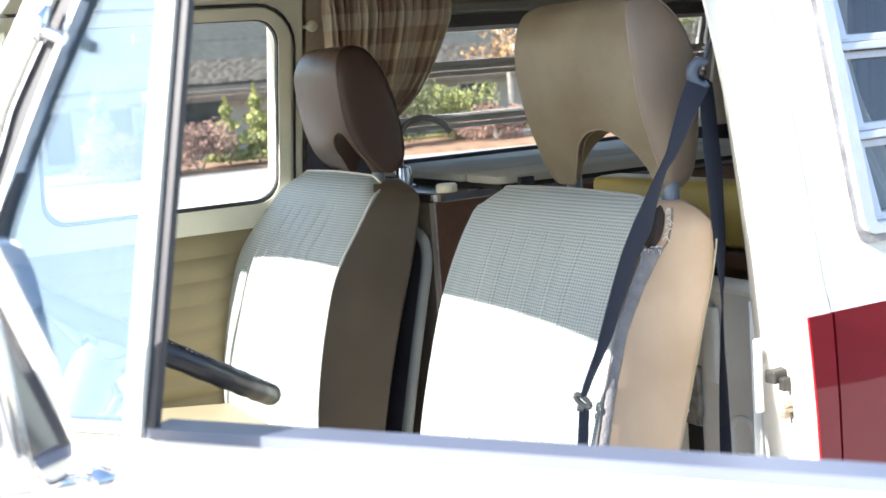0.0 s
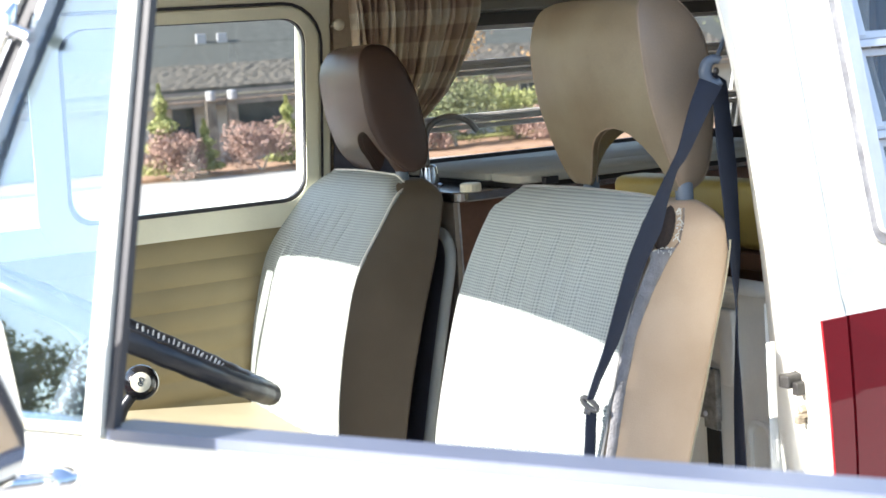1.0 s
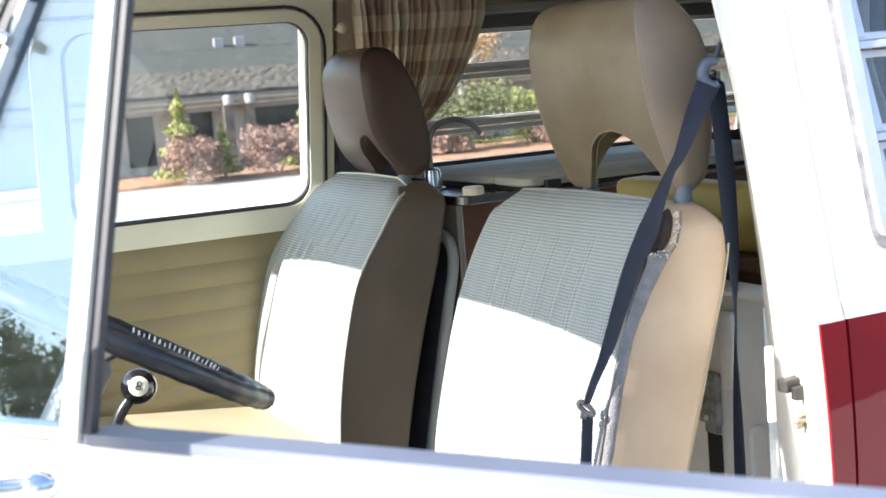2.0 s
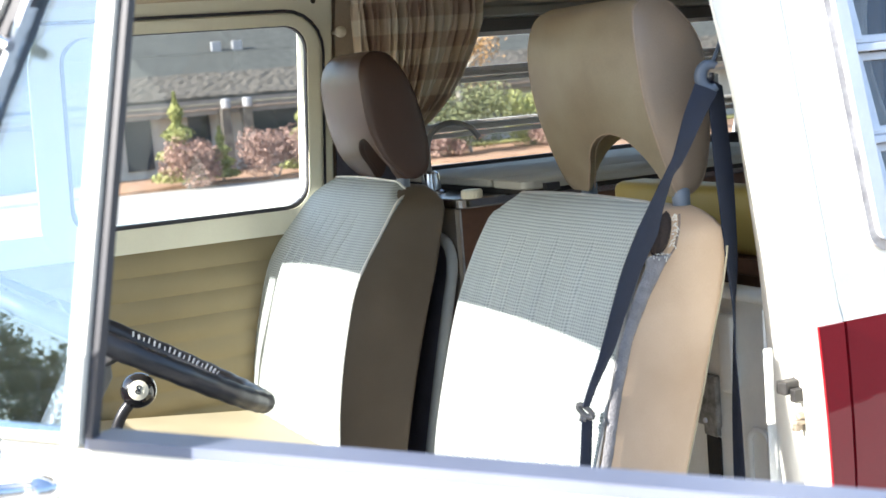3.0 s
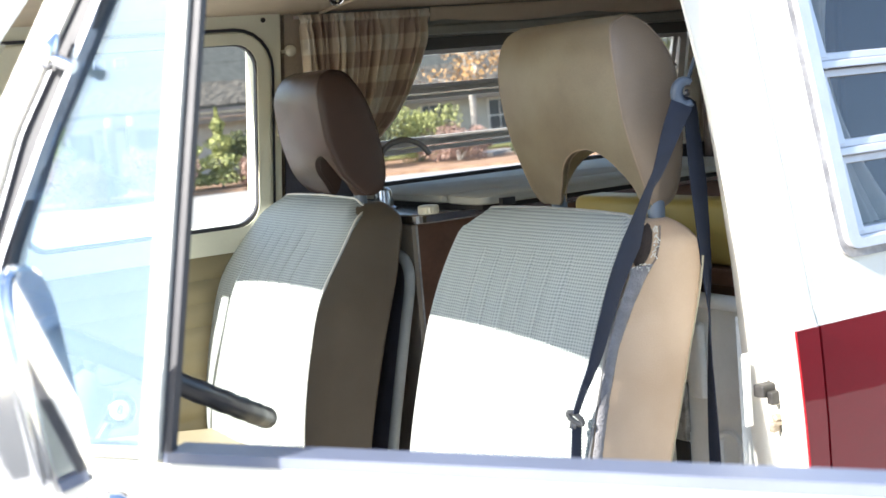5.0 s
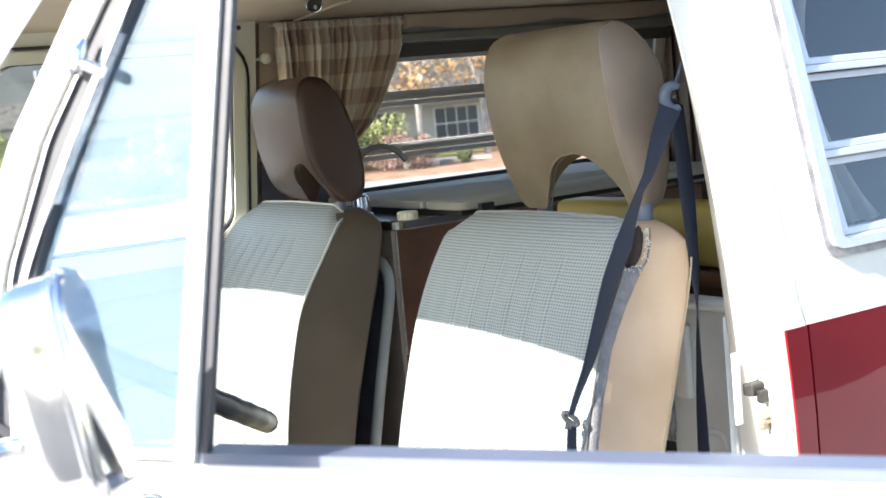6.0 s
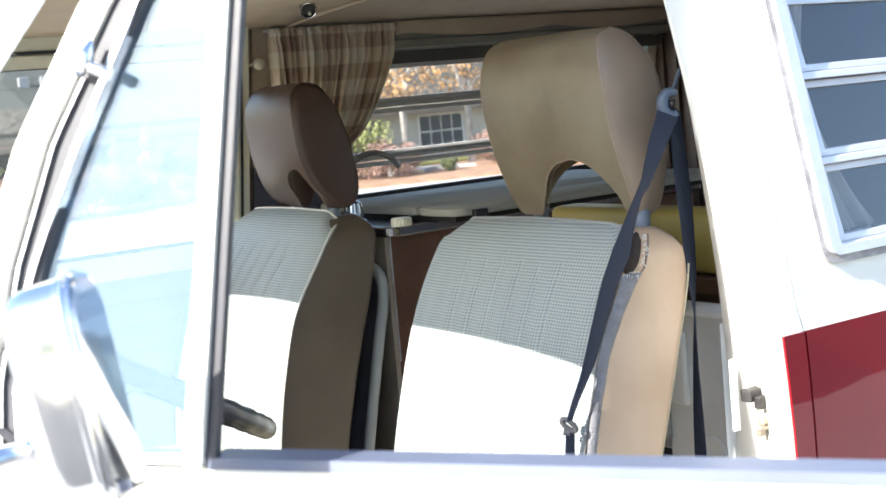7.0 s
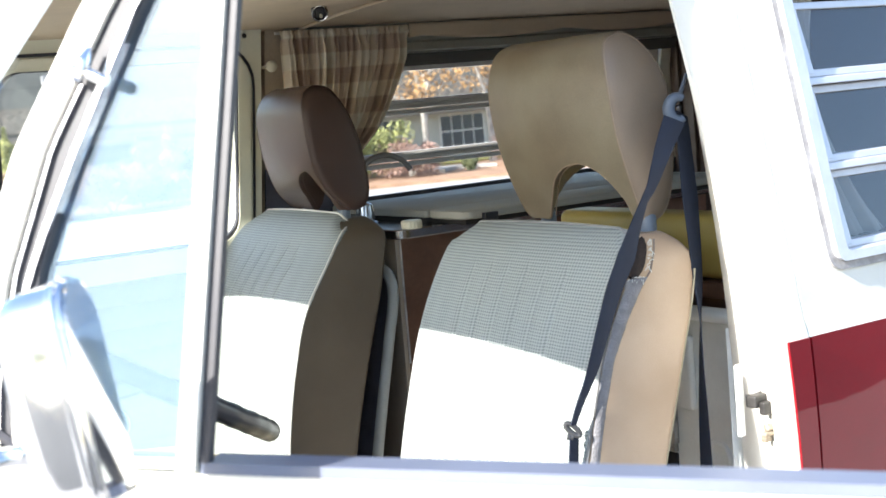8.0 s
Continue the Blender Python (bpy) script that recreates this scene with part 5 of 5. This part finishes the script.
def leafmat(name, colour, second):
    return mat(name, colour, 0.7, vary=0.3, scale=2.0, fine=10, bump=0.0, second=second, island=0.35)


GREEN = leafmat("green_foliage", (0.21, 0.22, 0.10), (0.12, 0.14, 0.065))
LIME = leafmat("lime_foliage", (0.42, 0.42, 0.16), (0.24, 0.27, 0.09))
RUST = leafmat("russet_foliage", (0.40, 0.265, 0.21), (0.26, 0.155, 0.125))
ORANGE = leafmat("orange_foliage", (0.46, 0.27, 0.10), (0.36, 0.20, 0.08))
BARK = mat("pale_bark", (0.42, 0.39, 0.35), 0.9, vary=0.35, scale=3, fine=18, bump=0.6, depth=0.02)


def leaves(rng, count, shape, size):
    """Many small bent leaves inside a shape."""
    bm = bmesh.new()
    for _ in range(count):
        p = shape(rng)
        a, b = rng.uniform(0, math.tau), rng.uniform(-0.9, 0.9)
        d = Vector((math.cos(a) * math.cos(b), math.sin(a) * math.cos(b), math.sin(b)))
        s = d.orthogonal().normalized()
        s = (Matrix.Rotation(rng.uniform(0, math.tau), 3, d) @ s)
        L, W = size * rng.uniform(0.6, 1.4), size * rng.uniform(0.25, 0.5)
        q = [p - d * L / 2, p + s * W, p + d * L / 2, p - s * W]
        bm.faces.new([bm.verts.new(v) for v in q])
    return bm


def shrub(name, x, y, w, h, foliage, seed, label, clumps=9, leaf=0.12, count=2600):
    rng = random.Random(seed)
    base = -1.9
    ob = root(name, pose(x, y, base), label, "shrub" if "tree" not in name else "tree")
    cl = [(Vector((x + rng.uniform(-0.36, 0.36) * w, y + rng.uniform(-0.3, 0.3) * w, base + h * rng.uniform(0.25, 0.78))), rng.uniform(0.16, 0.3) * min(w, h * 1.3)) for _ in range(clumps)]

    def shape(r):
        c, rad = r.choice(cl)
        d = Vector((r.gauss(0, 1), r.gauss(0, 1), r.gauss(0, 1))).normalized() * rad * r.random() ** 0.4
        p = c + d
        p.z = max(p.z, base + 0.03)
        return p
    part("foliage", leaves(rng, count, shape, leaf), foliage, ob)
    for k in range(4):
        c = cl[k][0]
        part("stem", tube([(x + 0.05 * k, y, base - 0.05), (Vector((x, y, base)) + c) / 2, c], [0.05, 0.035, 0.015], 6), BARK, ob)
    return ob


def conifer(x, y, w, h, foliage, seed, label):
    rng = random.Random(seed)
    base = -1.9
    ob = root("conifer_tree", pose(x, y, base), label, "tree")

    def shape(r):
        k = r.random() ** 1.3
        a = r.uniform(0, math.tau)
        tier = 0.75 + 0.35 * math.sin(k * 26)
        rad = w / 2 * (1 - k) * tier * r.random() ** 0.5
        return Vector((x + rad * math.cos(a), y + rad * math.sin(a), base + 0.2 + k * (h - 0.2)))
    part("crown", leaves(rng, 3400, shape, 0.14), foliage, ob)
    part("trunk", tube([(x, y, base - 0.05), (x, y, base + h * 0.9)], [0.06, 0.01], 6), BARK, ob)


def tree(x, y, h, spread_w, foliage, seed, label, count, trunk=0.17, base=-1.9):
    """A forked trunk with limbs and a loose crown."""
    rng = random.Random(seed)
    ob = root("street_tree", pose(x, y, base), label, "tree")
    tips = []
    bms = []
    fork = base + h * 0.38
    for s in (-1, 1):
        top = Vector((x + s * spread_w * 0.12, y + rng.uniform(-0.4, 0.4), base + h * 0.75))
        bms.append(tube(smoothline([(x + s * 0.05, y, base - 0.1), (x + s * 0.06, y, fork), top], 5), [trunk * (1 - 0.06 * k) for k in range(11)], 8))
        for k in range(7):
            a = rng.uniform(0, math.tau)
            s0 = Vector((x + s * 0.06, y, fork)).lerp(top, rng.uniform(0.1, 1.0))
            e = s0 + Vector((math.cos(a), math.sin(a), rng.uniform(0.2, 0.8))) * spread_w * rng.uniform(0.2, 0.42)
            bms.append(tube([s0, (s0 + e) / 2 + Vector((0, 0, 0.1)), e], [trunk * 0.35, trunk * 0.22, trunk * 0.08], 6))
            tips += [e, (s0 + e) / 2]
    part("trunk", join(*bms), BARK, ob, "", True)

    def shape(r):
        c = r.choice(tips)
        return c + Vector((r.gauss(0, 0.32), r.gauss(0, 0.32), r.gauss(0, 0.26))) * spread_w * 0.22
    part("crown", leaves(rng, count, shape, 0.17), foliage, ob)


shrub("shrub", 12.75, 49.6, 2.9, 1.85, RUST, 3, "russet bare-twigged shrub in the mulch bed", 16, 0.11, 6000)
shrub("shrub", 16.35, 49.6, 3.0, 1.95, RUST, 4, "russet bare-twigged shrub in the mulch bed", 16, 0.11, 6000)
shrub("shrub", 30.3, 49.5, 4.0, 1.6, RUST, 5, "low russet shrub in the mulch bed", 14, 0.12, 4600)
shrub("shrub", 37.0, 49.5, 3.6, 1.6, RUST, 6, "low russet shrub in the mulch bed", 16, 0.12, 5200)
shrub("shrub", 24.5, 50.2, 3.4, 1.5, RUST, 7, "russet shrub in the mulch bed")
conifer(18.1, 50.7, 2.3, 2.9, LIME, 8, "tall lime green conifer in the mulch bed")
conifer(19.3, 50.4, 2.6, 3.3, LIME, 19, "tall lime green conifer in the mulch bed")
shrub("shrub", 20.6, 49.4, 2.2, 1.2, RUST, 20, "low russet shrub in the mulch bed")
shrub("shrub", 21.5, 51.0, 3.4, 2.4, GREEN, 9, "green shrub in the mulch bed", 12, 0.16)
shrub("shrub", 29.4, 51.5, 3.2, 2.7, LIME, 10, "yellow green shrub before the house", 20, 0.14, 5200)
shrub("shrub", 26.0, 51.0, 4.6, 3.2, GREEN, 11, "green shrub before the house", 18, 0.14, 5200)
conifer(12.75, 50.4, 2.6, 3.7, LIME, 12, "young yellow green conifer by the kerb")
conifer(14.4, 50.3, 1.5, 2.2, LIME, 13, "young yellow green conifer by the kerb")
tree(33.9, 53.5, 7.0, 5.0, ORANGE, 14, "pale-barked street tree with orange autumn leaves", 800)
tree(37.8, 53.5, 7.5, 5.0, ORANGE, 15, "pale-barked street tree with thinning leaves", 900)
tree(27.5, 54.5, 6.5, 4.5, ORANGE, 16, "street tree with orange autumn leaves", 1300)
tree(46.0, 54.5, 7.5, 5.0, GREEN, 17, "tall green street tree in leaf", 3000)

# a sunlit walk and a strip of lawn before the house
LAWN = mat("yellow_green_lawn", (0.30, 0.29, 0.09), 0.95, vary=0.35, scale=1.5, fine=14, bump=0.6, depth=0.03)
walk_bm = loft([[(x, 50.1 + 1.3 * math.sin(math.pi * (x - 32.3) / 2.9) + dy, z) for dy, z in ((-0.5, -1.74), (0.5, -1.74), (0.5, -1.95), (-0.5, -1.95))] for x in spread(32.3, 35.2, 0.2)])
tagged(part("pavement", walk_bm, ROAD), "sunlit pale concrete garden walk before the house", "pavement", kind="structure")
tagged(part("ground", box(24.0, 54.9, -1.95, 46.0, 57.5, -1.78, 0.02), LAWN), "yellow green strip of lawn along the house", "ground", kind="structure")
shrub("shrub", 33.6, 49.2, 1.5, 0.6, GREEN, 18, "low dark green shrub beside the garden walk", 10, 0.11, 2000)

# ---- the street behind: trees and a house that the panes and paint mirror ----
for x, h, s in ((-48, 9, 43), (-36, 9, 44), (-26, 8, 45), (-17, 8, 46), (-9, 7, 31), (-2, 8, 32), (5, 8, 33), (12, 7, 34), (18, 6.5, 35), (24, 7, 36), (31, 7, 37)):
    tree(x, -17.0 + (s % 3) + min(0, x + 12) * 0.3, h, 5.5, GREEN, s, "leafy green tree across the street", 1500, base=0.0)
tree(-41.0, 8.6, 7.4, 4.6, GREEN, 41, "dark leafy tree standing ahead of the van", 5200, base=0.0)
house2 = root("house", pose(14, -25, 0), "tan house with a dark roof across the street", "house")
part("wall", box(-6, -26, 0, 34, -25.6, 3.0), TANWALL, house2)
part("roof", grid_panel(spread(-7, 35, 3), spread(0, 1, 0.1), lambda u, v: False, lambda x, v, d: (x, -25.0 - 5 * v, 2.9 + 2.4 * v + d), 0.1), SHINGLE, house2)
for x in (-3, 2, 8, 14, 20, 27):
    w = part("window", box(x, -25.6, 0.9, x + 1.6, -25.55, 2.2), TRIM, house2)
    part("pane", box(x + 0.08, -25.55, 0.98, x + 1.52, -25.53, 2.12), PANE, w)
